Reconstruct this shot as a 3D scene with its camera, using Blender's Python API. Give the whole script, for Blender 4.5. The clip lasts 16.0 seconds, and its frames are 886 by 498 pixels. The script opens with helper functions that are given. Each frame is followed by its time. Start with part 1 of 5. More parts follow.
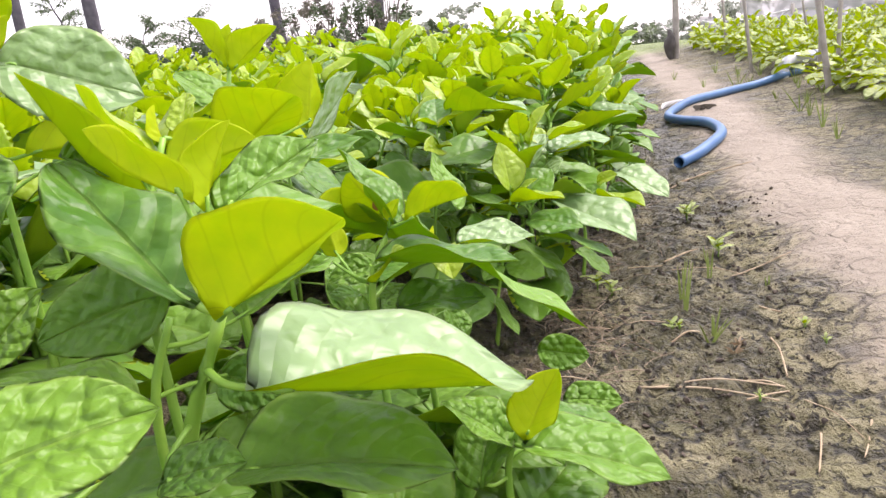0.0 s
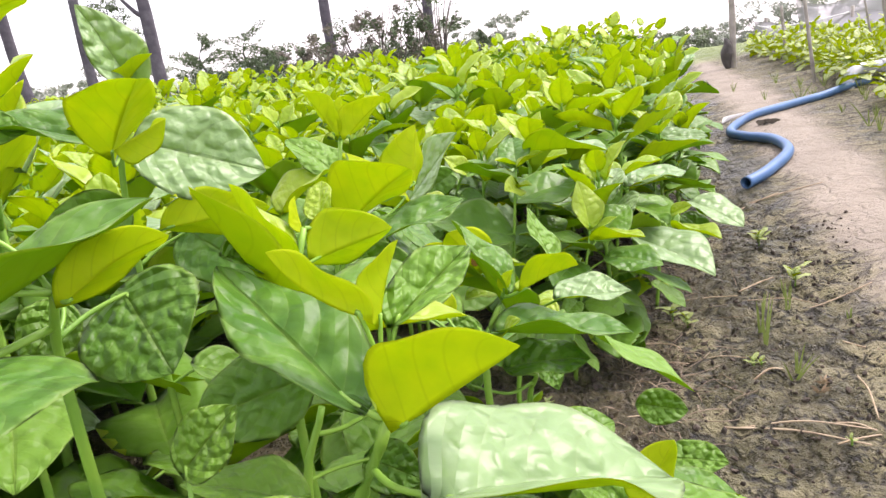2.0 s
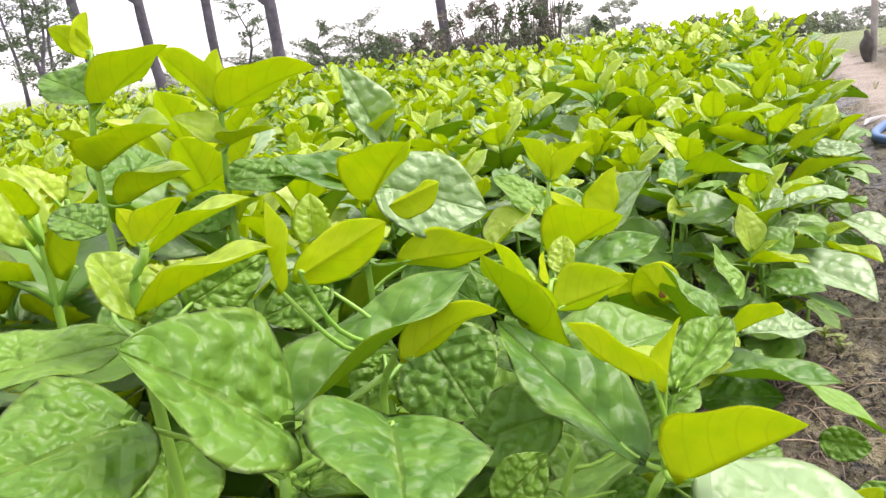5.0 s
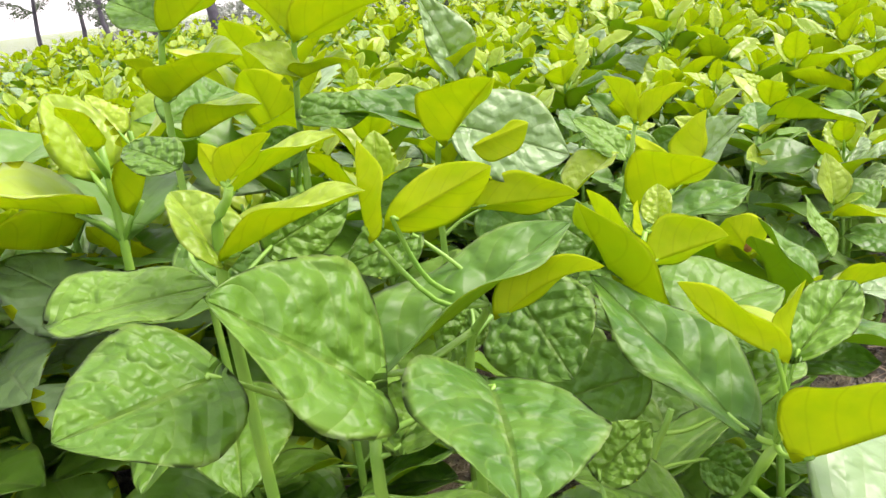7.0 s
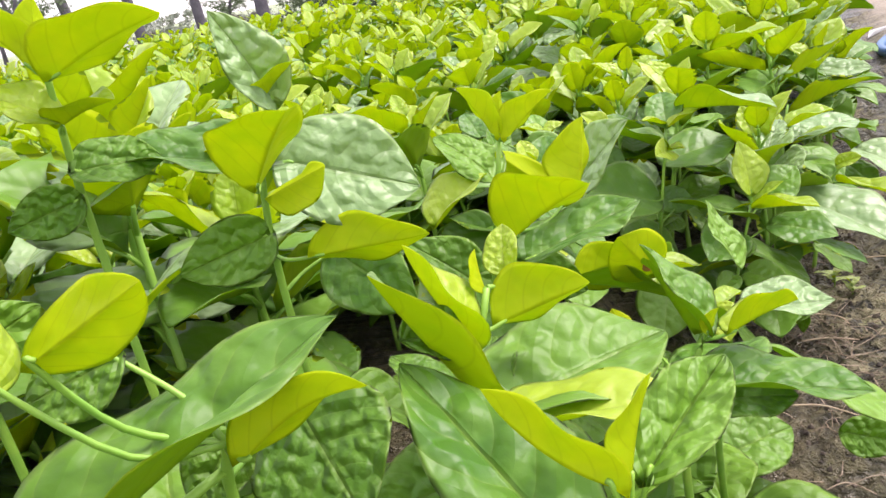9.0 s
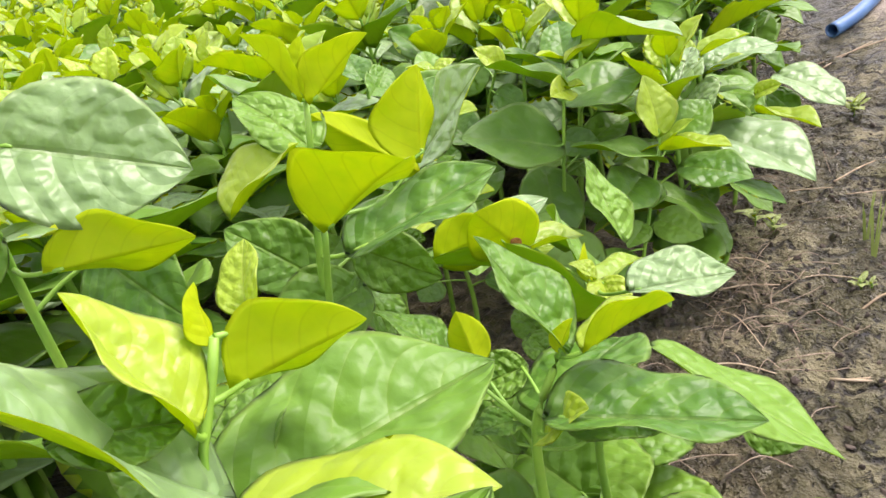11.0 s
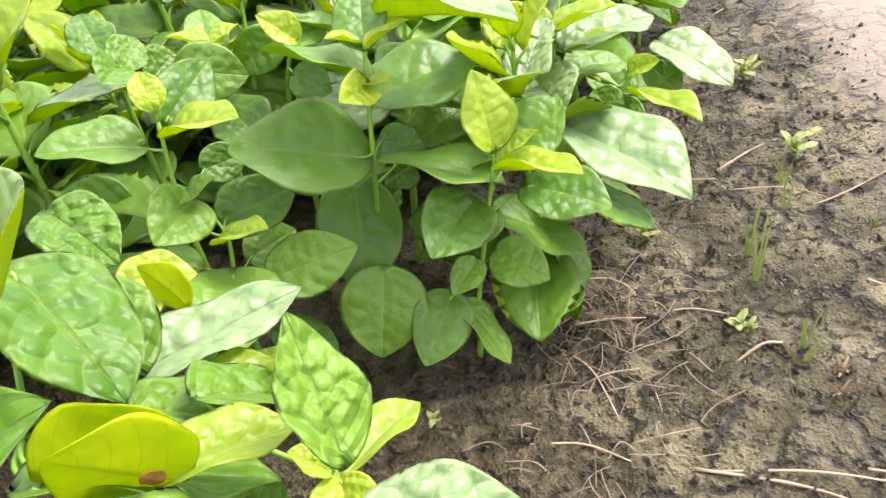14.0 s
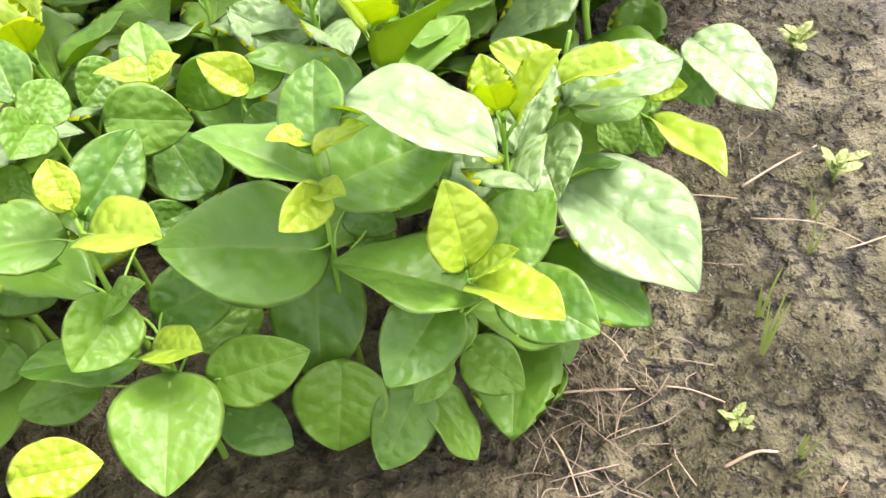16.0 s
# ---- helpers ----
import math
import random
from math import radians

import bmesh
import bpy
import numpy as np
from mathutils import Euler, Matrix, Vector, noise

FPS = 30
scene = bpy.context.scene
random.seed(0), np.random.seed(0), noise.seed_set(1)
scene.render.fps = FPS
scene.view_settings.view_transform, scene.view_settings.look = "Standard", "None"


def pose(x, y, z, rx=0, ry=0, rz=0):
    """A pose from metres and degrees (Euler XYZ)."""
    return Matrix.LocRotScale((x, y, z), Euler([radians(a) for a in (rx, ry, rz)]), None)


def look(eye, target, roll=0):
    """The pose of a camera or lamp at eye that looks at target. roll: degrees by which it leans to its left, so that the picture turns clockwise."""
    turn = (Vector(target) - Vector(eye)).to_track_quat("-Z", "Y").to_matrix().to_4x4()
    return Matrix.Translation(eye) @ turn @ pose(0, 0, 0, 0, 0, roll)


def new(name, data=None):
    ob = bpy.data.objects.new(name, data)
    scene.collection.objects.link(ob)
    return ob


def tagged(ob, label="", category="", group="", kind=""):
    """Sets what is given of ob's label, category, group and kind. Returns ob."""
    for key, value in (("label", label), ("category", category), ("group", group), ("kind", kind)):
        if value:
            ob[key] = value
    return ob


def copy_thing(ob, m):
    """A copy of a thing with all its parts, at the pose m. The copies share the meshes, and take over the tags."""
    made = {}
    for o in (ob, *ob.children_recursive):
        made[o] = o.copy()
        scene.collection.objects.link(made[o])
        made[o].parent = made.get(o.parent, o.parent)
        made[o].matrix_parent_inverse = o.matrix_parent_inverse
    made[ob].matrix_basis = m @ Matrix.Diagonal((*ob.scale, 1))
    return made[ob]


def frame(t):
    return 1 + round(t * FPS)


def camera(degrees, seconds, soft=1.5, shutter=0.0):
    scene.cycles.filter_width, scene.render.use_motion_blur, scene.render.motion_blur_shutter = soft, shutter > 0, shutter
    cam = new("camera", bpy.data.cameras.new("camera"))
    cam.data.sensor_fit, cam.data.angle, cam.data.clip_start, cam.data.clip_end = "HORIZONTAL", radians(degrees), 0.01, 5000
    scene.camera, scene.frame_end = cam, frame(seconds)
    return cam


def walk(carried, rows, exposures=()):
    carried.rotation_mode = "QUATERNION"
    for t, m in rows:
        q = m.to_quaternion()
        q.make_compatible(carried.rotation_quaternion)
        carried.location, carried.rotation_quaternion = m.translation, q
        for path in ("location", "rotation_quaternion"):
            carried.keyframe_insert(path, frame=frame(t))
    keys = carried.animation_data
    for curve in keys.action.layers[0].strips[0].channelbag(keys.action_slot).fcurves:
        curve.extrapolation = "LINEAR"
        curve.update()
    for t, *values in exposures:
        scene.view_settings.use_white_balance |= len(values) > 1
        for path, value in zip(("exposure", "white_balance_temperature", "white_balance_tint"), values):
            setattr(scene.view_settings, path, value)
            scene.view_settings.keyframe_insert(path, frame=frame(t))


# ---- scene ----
cam = camera(59.8, 16.0)
PATH = [
    (0, (0.104, 0.104, 0.565), (0.0, 2.024, 0.016), -6.6),
    (0.5, (0.09, 0.106, 0.578), (-0.034, 2.027, 0.034), -7.1),
    (1, (0.075, 0.105, 0.593), (-0.068, 2.026, 0.054), -7.0),
    (1.5, (0.066, 0.099, 0.608), (-0.123, 2.016, 0.071), -7.6),
    (2, (0.058, 0.095, 0.626), (-0.168, 2.014, 0.112), -7.9),
    (2.5, (0.055, 0.089, 0.638), (-0.201, 2.01, 0.145), -8.4),
    (3, (0.046, 0.078, 0.648), (-0.242, 1.996, 0.161), -8.4),
    (3.5, (0.025, 0.068, 0.663), (-0.302, 1.979, 0.173), -7.8),
    (4, (0.01, 0.055, 0.681), (-0.345, 1.961, 0.191), -7.6),
    (4.5, (-0.009, 0.043, 0.698), (-0.418, 1.935, 0.193), -7.9),
    (5, (-0.029, 0.031, 0.704), (-0.515, 1.901, 0.187), -7.8),
    (5.2, (-0.038, 0.028, 0.709), (-0.565, 1.886, 0.19), -7.4),
    (7.3, (-0.065, 0.074, 0.7), (-0.672, 1.864, 0.043), -7.3),
    (7.5, (-0.058, 0.087, 0.699), (-0.643, 1.884, 0.045), -7.6),
    (8, (-0.041, 0.129, 0.693), (-0.563, 1.945, 0.036), -9.1),
    (8.2, (-0.034, 0.144, 0.692), (-0.544, 1.962, 0.034), -9.7),
    (10.3, (0.034, 0.292, 0.68), (-0.457, 2.069, -0.096), -13.2),
    (10.5, (0.039, 0.309, 0.675), (-0.43, 2.078, -0.132), -13.4),
    (11, (0.059, 0.353, 0.66), (-0.332, 2.119, -0.194), -13.1),
    (11.5, (0.077, 0.397, 0.644), (-0.212, 2.144, -0.287), -12.1),
    (12, (0.098, 0.441, 0.631), (-0.077, 2.184, -0.335), -10.4),
    (12.5, (0.111, 0.489, 0.628), (-0.03, 2.242, -0.324), -9.5),
    (13, (0.133, 0.544, 0.619), (-0.005, 2.274, -0.374), -10.5),
    (13.5, (0.146, 0.607, 0.629), (-0.025, 2.297, -0.427), -11.5),
    (14, (0.167, 0.671, 0.646), (-0.012, 2.331, -0.455), -10.3),
    (14.5, (0.185, 0.73, 0.664), (-0.025, 2.329, -0.518), -9.3),
    (15, (0.207, 0.794, 0.73), (-0.01, 2.269, -0.603), -7.8),
    (15.5, (0.219, 0.859, 0.772), (-0.041, 2.241, -0.65), -10.4),
    (16, (0.231, 0.929, 0.783), (-0.043, 2.289, -0.658), -10.4),
]
walk(cam, [(t, look(eye, target, roll)) for t, eye, target, roll in PATH], [(0.0, 1.43, 6600, 19), (5.0, 1.4, 6600, 19), (8.0, 1.43, 6600, 19), (12.0, 1.56, 6600, 19), (14.5, 1.85, 6600, 19), (16.0, 1.97, 6600, 19)])

# ---- world and light ----
world = bpy.data.worlds.new("sky")
scene.world = world
world.use_nodes = True
wn = world.node_tree
sky = wn.nodes.new("ShaderNodeTexSky")
sky.sky_type = "NISHITA"
sky.sun_disc = False
SUN_EL, SUN_AZ = radians(56), radians(62)
sky.sun_elevation, sky.sun_rotation = SUN_EL, SUN_AZ
sky.air_density, sky.dust_density, sky.ozone_density = 1.0, 1.0, 1.0
bg = next(n for n in wn.nodes if n.type == "BACKGROUND")
cloud = wn.nodes.new("ShaderNodeMix")
cloud.data_type = "RGBA"
cloud.inputs[0].default_value = 0.7
cloud.inputs[7].default_value = (6.25, 5.95, 6.4, 1)
wn.links.new(sky.outputs[0], cloud.inputs[6])
wn.links.new(cloud.outputs[2], bg.inputs[0])
bg.inputs[1].default_value = 0.127
sun_data = bpy.data.lights.new("sun", "SUN")
sun_data.energy, sun_data.angle, sun_data.color = 2.0, radians(30), (1.0, 0.935, 0.90)
sun = new("sun", sun_data)
sun.matrix_world = look((10 * math.sin(SUN_AZ) * math.cos(SUN_EL), 10 * math.cos(SUN_AZ) * math.cos(SUN_EL), 10 * math.sin(SUN_EL)), (0, 0, 0))


# ---- materials ----
def node_mat(name):
    m = bpy.data.materials.new(name)
    m.use_nodes = True
    nt = m.node_tree
    b = next(n for n in nt.nodes if n.type == "BSDF_PRINCIPLED")
    return m, nt, b, next(n for n in nt.nodes if n.type == "OUTPUT_MATERIAL")


def add(nt, kind, **values):
    n = nt.nodes.new(kind)
    for key, v in values.items():
        n.inputs[key].default_value = v
    return n


def ramp(nt, fac, *stops):
    r = nt.nodes.new("ShaderNodeValToRGB")
    els = r.color_ramp.elements
    while len(els) < len(stops):
        els.new(0.5)
    for e, (p, c) in zip(els, stops):
        e.position, e.color = p, (*c, 1)
    nt.links.new(fac, r.inputs[0])
    return r.outputs[0]


def mixc(nt, fac, a, b, mode="MIX"):
    m = nt.nodes.new("ShaderNodeMix")
    m.data_type, m.blend_type = "RGBA", mode
    for sock, v in ((m.inputs[0], fac), (m.inputs[6], a), (m.inputs[7], b)):
        if hasattr(v, "is_linked"):
            nt.links.new(v, sock)
        else:
            sock.default_value = v if isinstance(v, float) else (*v, 1)
    return m.outputs[2]


def math_node(nt, op, a, b=0.0, c=0.0):
    m = nt.nodes.new("ShaderNodeMath")
    m.operation = op
    for sock, v in zip(m.inputs, (a, b, c)):
        if hasattr(v, "is_linked"):
            nt.links.new(v, sock)
        else:
            sock.default_value = v
    return m.outputs[0]


def noise_tex(nt, scale, detail=4.0, coords="Object"):
    tc = nt.nodes.new("ShaderNodeTexCoord")
    n = add(nt, "ShaderNodeTexNoise", Scale=scale, Detail=detail)
    nt.links.new(tc.outputs[coords], n.inputs["Vector"])
    return n.outputs[0]


def bumped(nt, b, height, strength=0.3, distance=0.002):
    n = add(nt, "ShaderNodeBump", Strength=strength, Distance=distance)
    nt.links.new(height, n.inputs["Height"])
    nt.links.new(n.outputs[0], b.inputs["Normal"])
    return n


def plain(name, dark, light, scale=8.0, rough=0.7, bump=0.3, distance=0.003, metal=0.0, coords="Object"):
    m, nt, b, out = node_mat(name)
    f = noise_tex(nt, scale, 6.0, coords)
    c = ramp(nt, f, (0.3, dark), (0.7, light))
    g = noise_tex(nt, scale * 7, 3.0, coords)
    c = mixc(nt, math_node(nt, "MULTIPLY", g, 0.25), c, dark)
    nt.links.new(c, b.inputs["Base Color"])
    b.inputs["Roughness"].default_value, b.inputs["Metallic"].default_value = rough, metal
    bumped(nt, b, g, bump, distance)
    return m


def leaf_mat(name, dark, light, glow, through_share, rough, vein, spec=0.5, quilt=0.6, wax=0.0):
    """A leaf's skin: blade colour that varies from leaf to leaf, paler veins from the leaf's own UV, puffed cells between them, some light let through."""
    m, nt, b, out = node_mat(name)
    info = nt.nodes.new("ShaderNodeObjectInfo")
    geo = nt.nodes.new("ShaderNodeNewGeometry")
    rnd = math_node(nt, "FRACT", math_node(nt, "ADD", info.outputs["Random"], geo.outputs["Random Per Island"]))
    uv = nt.nodes.new("ShaderNodeUVMap")
    uv.uv_map = "UVMap"
    sep = nt.nodes.new("ShaderNodeSeparateXYZ")
    nt.links.new(uv.outputs[0], sep.inputs[0])
    a = math_node(nt, "ABSOLUTE", math_node(nt, "MULTIPLY_ADD", sep.outputs[0], 2.0, -1.0))
    # side veins leave the midrib and bend towards the tip
    lift = math_node(nt, "MULTIPLY_ADD", math_node(nt, "POWER", a, 1.5), -1.5, math_node(nt, "MULTIPLY", math_node(nt, "FLOOR", math_node(nt, "MULTIPLY", sep.outputs[0], 2.0)), 0.35))
    s = math_node(nt, "FRACT", math_node(nt, "MULTIPLY_ADD", sep.outputs[1], 4.6, lift))
    side = math_node(nt, "MULTIPLY", math_node(nt, "ABSOLUTE", math_node(nt, "SUBTRACT", s, 0.5)), 2.0)
    thin = math_node(nt, "MINIMUM", math_node(nt, "MULTIPLY", side, 7.0), 1.0)
    mid = math_node(nt, "MINIMUM", math_node(nt, "MULTIPLY", a, 16.0), 1.0)
    veins = math_node(nt, "MULTIPLY", math_node(nt, "MULTIPLY_ADD", thin, 0.5, 0.5), mid)
    flat = nt.nodes.new("ShaderNodeUVMap")
    flat.uv_map = "blade"
    skew = nt.nodes.new("ShaderNodeVectorMath")
    skew.operation = "ADD"
    nt.links.new(flat.outputs[0], skew.inputs[0])
    shift = nt.nodes.new("ShaderNodeCombineXYZ")
    nt.links.new(math_node(nt, "MULTIPLY", rnd, 40.0), shift.inputs[2])
    nt.links.new(shift.outputs[0], skew.inputs[1])

    def on_leaf(kind, scale, detail=None):
        n = add(nt, kind, Scale=scale)
        if detail is not None:
            n.inputs["Detail"].default_value = detail
        nt.links.new(skew.outputs[0], n.inputs["Vector"])
        return n
    blot = on_leaf("ShaderNodeTexNoise", 5.0, 5.0).outputs[0]
    fine = on_leaf("ShaderNodeTexNoise", 60.0, 2.0).outputs[0]
    bend = nt.nodes.new("ShaderNodeVectorMath")
    bend.operation = "MULTIPLY_ADD"
    nt.links.new(on_leaf("ShaderNodeTexNoise", 7.0, 2.0).outputs["Color"], bend.inputs[0])
    bend.inputs[1].default_value = (0.10, 0.10, 0.0)
    nt.links.new(skew.outputs[0], bend.inputs[2])
    cells = add(nt, "ShaderNodeTexVoronoi", Scale=8.5)
    cells.feature = "SMOOTH_F1"
    cells.inputs["Smoothness"].default_value = 0.7
    nt.links.new(bend.outputs[0], cells.inputs["Vector"])
    puff = math_node(nt, "MULTIPLY_ADD", math_node(nt, "POWER", math_node(nt, "MAXIMUM", cells.outputs["Distance"], 0.0), 1.7), -1.5, math_node(nt, "MULTIPLY", on_leaf("ShaderNodeTexNoise", 5.0, 0.0).outputs[0], 0.5))
    base = mixc(nt, rnd, dark, light)
    base = mixc(nt, math_node(nt, "MULTIPLY", ramp(nt, blot, (0.40, (0, 0, 0)), (0.66, (1, 1, 1))), 0.45), base, light)
    base = mixc(nt, math_node(nt, "MULTIPLY", math_node(nt, "SUBTRACT", 1.0, veins), 0.30), base, vein)
    base = mixc(nt, math_node(nt, "MULTIPLY", math_node(nt, "POWER", a, 16.0), 0.5), base, vein)
    nt.links.new(base, b.inputs["Base Color"])
    nt.links.new(math_node(nt, "MULTIPLY_ADD", blot, 0.18, rough - 0.09), b.inputs["Roughness"])
    b.inputs["Specular IOR Level"].default_value = spec
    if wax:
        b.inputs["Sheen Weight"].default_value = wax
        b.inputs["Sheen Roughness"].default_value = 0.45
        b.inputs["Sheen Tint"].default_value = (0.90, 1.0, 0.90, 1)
    groove = math_node(nt, "POWER", side, 0.9)
    h = math_node(nt, "MULTIPLY_ADD", puff, 1.0, math_node(nt, "MULTIPLY_ADD", groove, 0.34, math_node(nt, "MULTIPLY", mid, 0.30)))
    h = math_node(nt, "ADD", h, math_node(nt, "MULTIPLY", fine, 0.03))
    bn = bumped(nt, b, h, quilt, 0.0052)
    tr = nt.nodes.new("ShaderNodeBsdfTranslucent")
    gcol = mixc(nt, math_node(nt, "MULTIPLY", math_node(nt, "SUBTRACT", 1.0, veins), 0.8), glow, tuple(0.62 * c for c in glow))
    gcol = mixc(nt, ramp(nt, blot, (0.35, (0, 0, 0)), (0.70, (0.7, 0.7, 0.7))), gcol, (0.72 * glow[0], 0.86 * glow[1], 1.4 * glow[2]))
    nt.links.new(gcol, tr.inputs[0])
    mix = nt.nodes.new("ShaderNodeMixShader")
    mix.inputs[0].default_value = through_share
    nt.links.new(b.outputs[0], mix.inputs[1])
    nt.links.new(tr.outputs[0], mix.inputs[2])
    nt.links.new(mix.outputs[0], out.inputs[0])
    return m


UP_OLD = leaf_mat("leaf_top", (0.054, 0.160, 0.012), (0.145, 0.295, 0.024), (0.33, 0.58, 0.010), 0.24, 0.44, (0.28, 0.40, 0.08), 0.5, 0.4, 0.04)
UP_QUILT = leaf_mat("quilted_leaf_top", (0.054, 0.158, 0.011), (0.150, 0.300, 0.024), (0.37, 0.64, 0.008), 0.22, 0.45, (0.28, 0.40, 0.07), 0.42, 0.9, 0.03)
# base colour whitened to carry the sky's sheen on some leaf tops
UP_SHEEN = leaf_mat("sky_sheen_leaf_top", (0.175, 0.305, 0.10), (0.275, 0.415, 0.17), (0.44, 0.66, 0.06), 0.26, 0.42, (0.36, 0.46, 0.18), 0.7, 0.9, 0.12)
LOW_OLD = leaf_mat("leaf_underside", (0.25, 0.38, 0.012), (0.36, 0.47, 0.016), (0.54, 0.74, 0.006), 0.5, 0.5, (0.38, 0.49, 0.04), 0.25, 0.15)
UP_NEW = leaf_mat("young_leaf_top", (0.23, 0.37, 0.022), (0.37, 0.50, 0.026), (0.62, 0.78, 0.006), 0.36, 0.40, (0.45, 0.54, 0.05), 0.6, 0.45, 0.08)
LOW_NEW = leaf_mat("young_leaf_underside", (0.46, 0.56, 0.006), (0.57, 0.65, 0.006), (0.86, 0.92, 0.003), 0.60, 0.5, (0.48, 0.58, 0.02), 0.2, 0.10)
UP_PALE = leaf_mat("pale_crop_leaf", (0.33, 0.42, 0.13), (0.50, 0.57, 0.24), (0.55, 0.64, 0.10), 0.3, 0.45, (0.4, 0.55, 0.15))
STEM = plain("green_stem", (0.16, 0.34, 0.04), (0.27, 0.46, 0.05), 30, 0.45, 0.2, 0.001)
ROOTLET = plain("brown_rootlet", (0.20, 0.15, 0.10), (0.46, 0.37, 0.26), 40, 0.85)
STRAW = plain("dry_straw", (0.30, 0.22, 0.13), (0.55, 0.45, 0.30), 40, 0.8)
PIPE = plain("blue_pvc", (0.05, 0.125, 0.27), (0.085, 0.19, 0.36), 9, 0.42, 0.1)
PIPE_SHADE = plain("pipe_bore_shade", (0.02, 0.03, 0.05), (0.03, 0.05, 0.08), 9, 0.7)
GREY_PVC = plain("pale_grey_pvc", (0.45, 0.47, 0.48), (0.62, 0.64, 0.64), 14, 0.5, 0.1)
BAMBOO = plain("weathered_bamboo", (0.22, 0.20, 0.17), (0.42, 0.39, 0.34), 12, 0.75, 0.4)
BARK = plain("tree_bark", (0.070, 0.062, 0.078), (0.15, 0.138, 0.158), 6, 0.9, 0.8, 0.02)
FAR_LEAF = plain("tree_leaf", (0.06, 0.09, 0.045), (0.13, 0.18, 0.08), 3, 0.7)
TWIG = plain("dry_twig", (0.10, 0.085, 0.08), (0.2, 0.17, 0.15), 5, 0.9)
GRASS = plain("grass_blade", (0.20, 0.28, 0.06), (0.38, 0.46, 0.10), 9, 0.6)
WHITE_STRIP = plain("white_plastic", (0.65, 0.65, 0.64), (0.82, 0.82, 0.8), 9, 0.5)
DARK_BAG = plain("dark_sack", (0.05, 0.045, 0.04), (0.11, 0.10, 0.09), 14, 0.8, 0.6, 0.01)


ROT_SPOT = plain("brown_leaf_spot", (0.26, 0.10, 0.015), (0.50, 0.24, 0.05), 60, 0.7)
DRY_LEAF = plain("dry_foliage", (0.14, 0.125, 0.10), (0.25, 0.225, 0.18), 4, 0.85)
# far foliage: air haze is put into these paler, greyer base colours
MID_LEAF = plain("hazed_tree_line_leaf", (0.15, 0.19, 0.11), (0.26, 0.31, 0.18), 1.5, 0.8)
HAZE_LEAF = plain("hazed_distant_foliage", (0.30, 0.33, 0.27), (0.42, 0.45, 0.37), 0.8, 0.9)
CRUMB = plain("soil_crumb", (0.03, 0.024, 0.018), (0.11, 0.085, 0.06), 30, 0.9)


def soil_mat():
    m, nt, b, out = node_mat("muddy_soil")
    zone = nt.nodes.new("ShaderNodeVertexColor")
    zone.layer_name = "zone"
    sep = nt.nodes.new("ShaderNodeSeparateColor")
    nt.links.new(zone.outputs[0], sep.inputs[0])
    big = noise_tex(nt, 6.0, 5.0)
    patch = noise_tex(nt, 14.0, 9.0)
    midn = noise_tex(nt, 45.0, 9.0)
    fine = noise_tex(nt, 260.0, 6.0)
    wet_mud = ramp(nt, midn, (0.36, (0.045, 0.041, 0.022)), (0.50, (0.10, 0.091, 0.048)), (0.64, (0.18, 0.164, 0.088)))
    dry_mud = ramp(nt, midn, (0.34, (0.215, 0.196, 0.098)), (0.50, (0.320, 0.292, 0.156)), (0.66, (0.425, 0.387, 0.228)))
    moss = ramp(nt, patch, (0.47, (0, 0, 0)), (0.58, (1, 1, 1)))
    dry_mud = mixc(nt, math_node(nt, "MULTIPLY", moss, 0.5), dry_mud, (0.215, 0.215, 0.075))
    # layers of dried silt with crisp ragged rims, broken away in places, over wet mud
    def layers(scale, detail, steps, rim_at, gate_scale, lo):
        n = math_node(nt, "MULTIPLY", noise_tex(nt, scale, detail), steps)
        f = math_node(nt, "FRACT", n)
        gate = ramp(nt, noise_tex(nt, gate_scale, 3.0), (lo, (0, 0, 0)), (lo + 0.05, (1, 1, 1)))
        rim = math_node(nt, "MULTIPLY", ramp(nt, f, (0.0, (1, 1, 1)), (rim_at, (1, 1, 1)), (rim_at + 0.06, (0, 0, 0))), gate)
        tone = math_node(nt, "FRACT", math_node(nt, "MULTIPLY", math_node(nt, "FLOOR", n), 0.618))
        return rim, tone, math_node(nt, "ADD", math_node(nt, "FLOOR", n), math_node(nt, "MULTIPLY", f, 0.35))
    rim_a, tone_a, step_a = layers(6.5, 7.0, 9.0, 0.11, 14.0, 0.43)
    rim_b, tone_b, step_b = layers(15.0, 6.0, 6.0, 0.13, 22.0, 0.50)
    mud = mixc(nt, math_node(nt, "MULTIPLY_ADD", tone_a, 0.6, math_node(nt, "MULTIPLY_ADD", tone_b, 0.45, 0.20)), wet_mud, dry_mud)
    # rims coloured near-black for the shadow under the layers' broken edges
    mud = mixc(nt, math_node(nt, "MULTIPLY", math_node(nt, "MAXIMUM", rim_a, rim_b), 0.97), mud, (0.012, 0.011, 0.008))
    # broad plates of silt parted by ragged cracks, the cracks' shade painted near-black
    tc = nt.nodes.new("ShaderNodeTexCoord")
    stir = add(nt, "ShaderNodeTexNoise", Scale=16.0, Detail=7.0)
    nt.links.new(tc.outputs["Object"], stir.inputs["Vector"])
    moved = nt.nodes.new("ShaderNodeVectorMath")
    moved.operation = "MULTIPLY_ADD"
    nt.links.new(stir.outputs["Color"], moved.inputs[0])
    moved.inputs[1].default_value = (0.11, 0.11, 0.0)
    nt.links.new(tc.outputs["Object"], moved.inputs[2])
    slab = add(nt, "ShaderNodeTexVoronoi", Scale=13.0)
    slab.feature = "DISTANCE_TO_EDGE"
    slab.voronoi_dimensions = "2D"
    nt.links.new(moved.outputs[0], slab.inputs["Vector"])
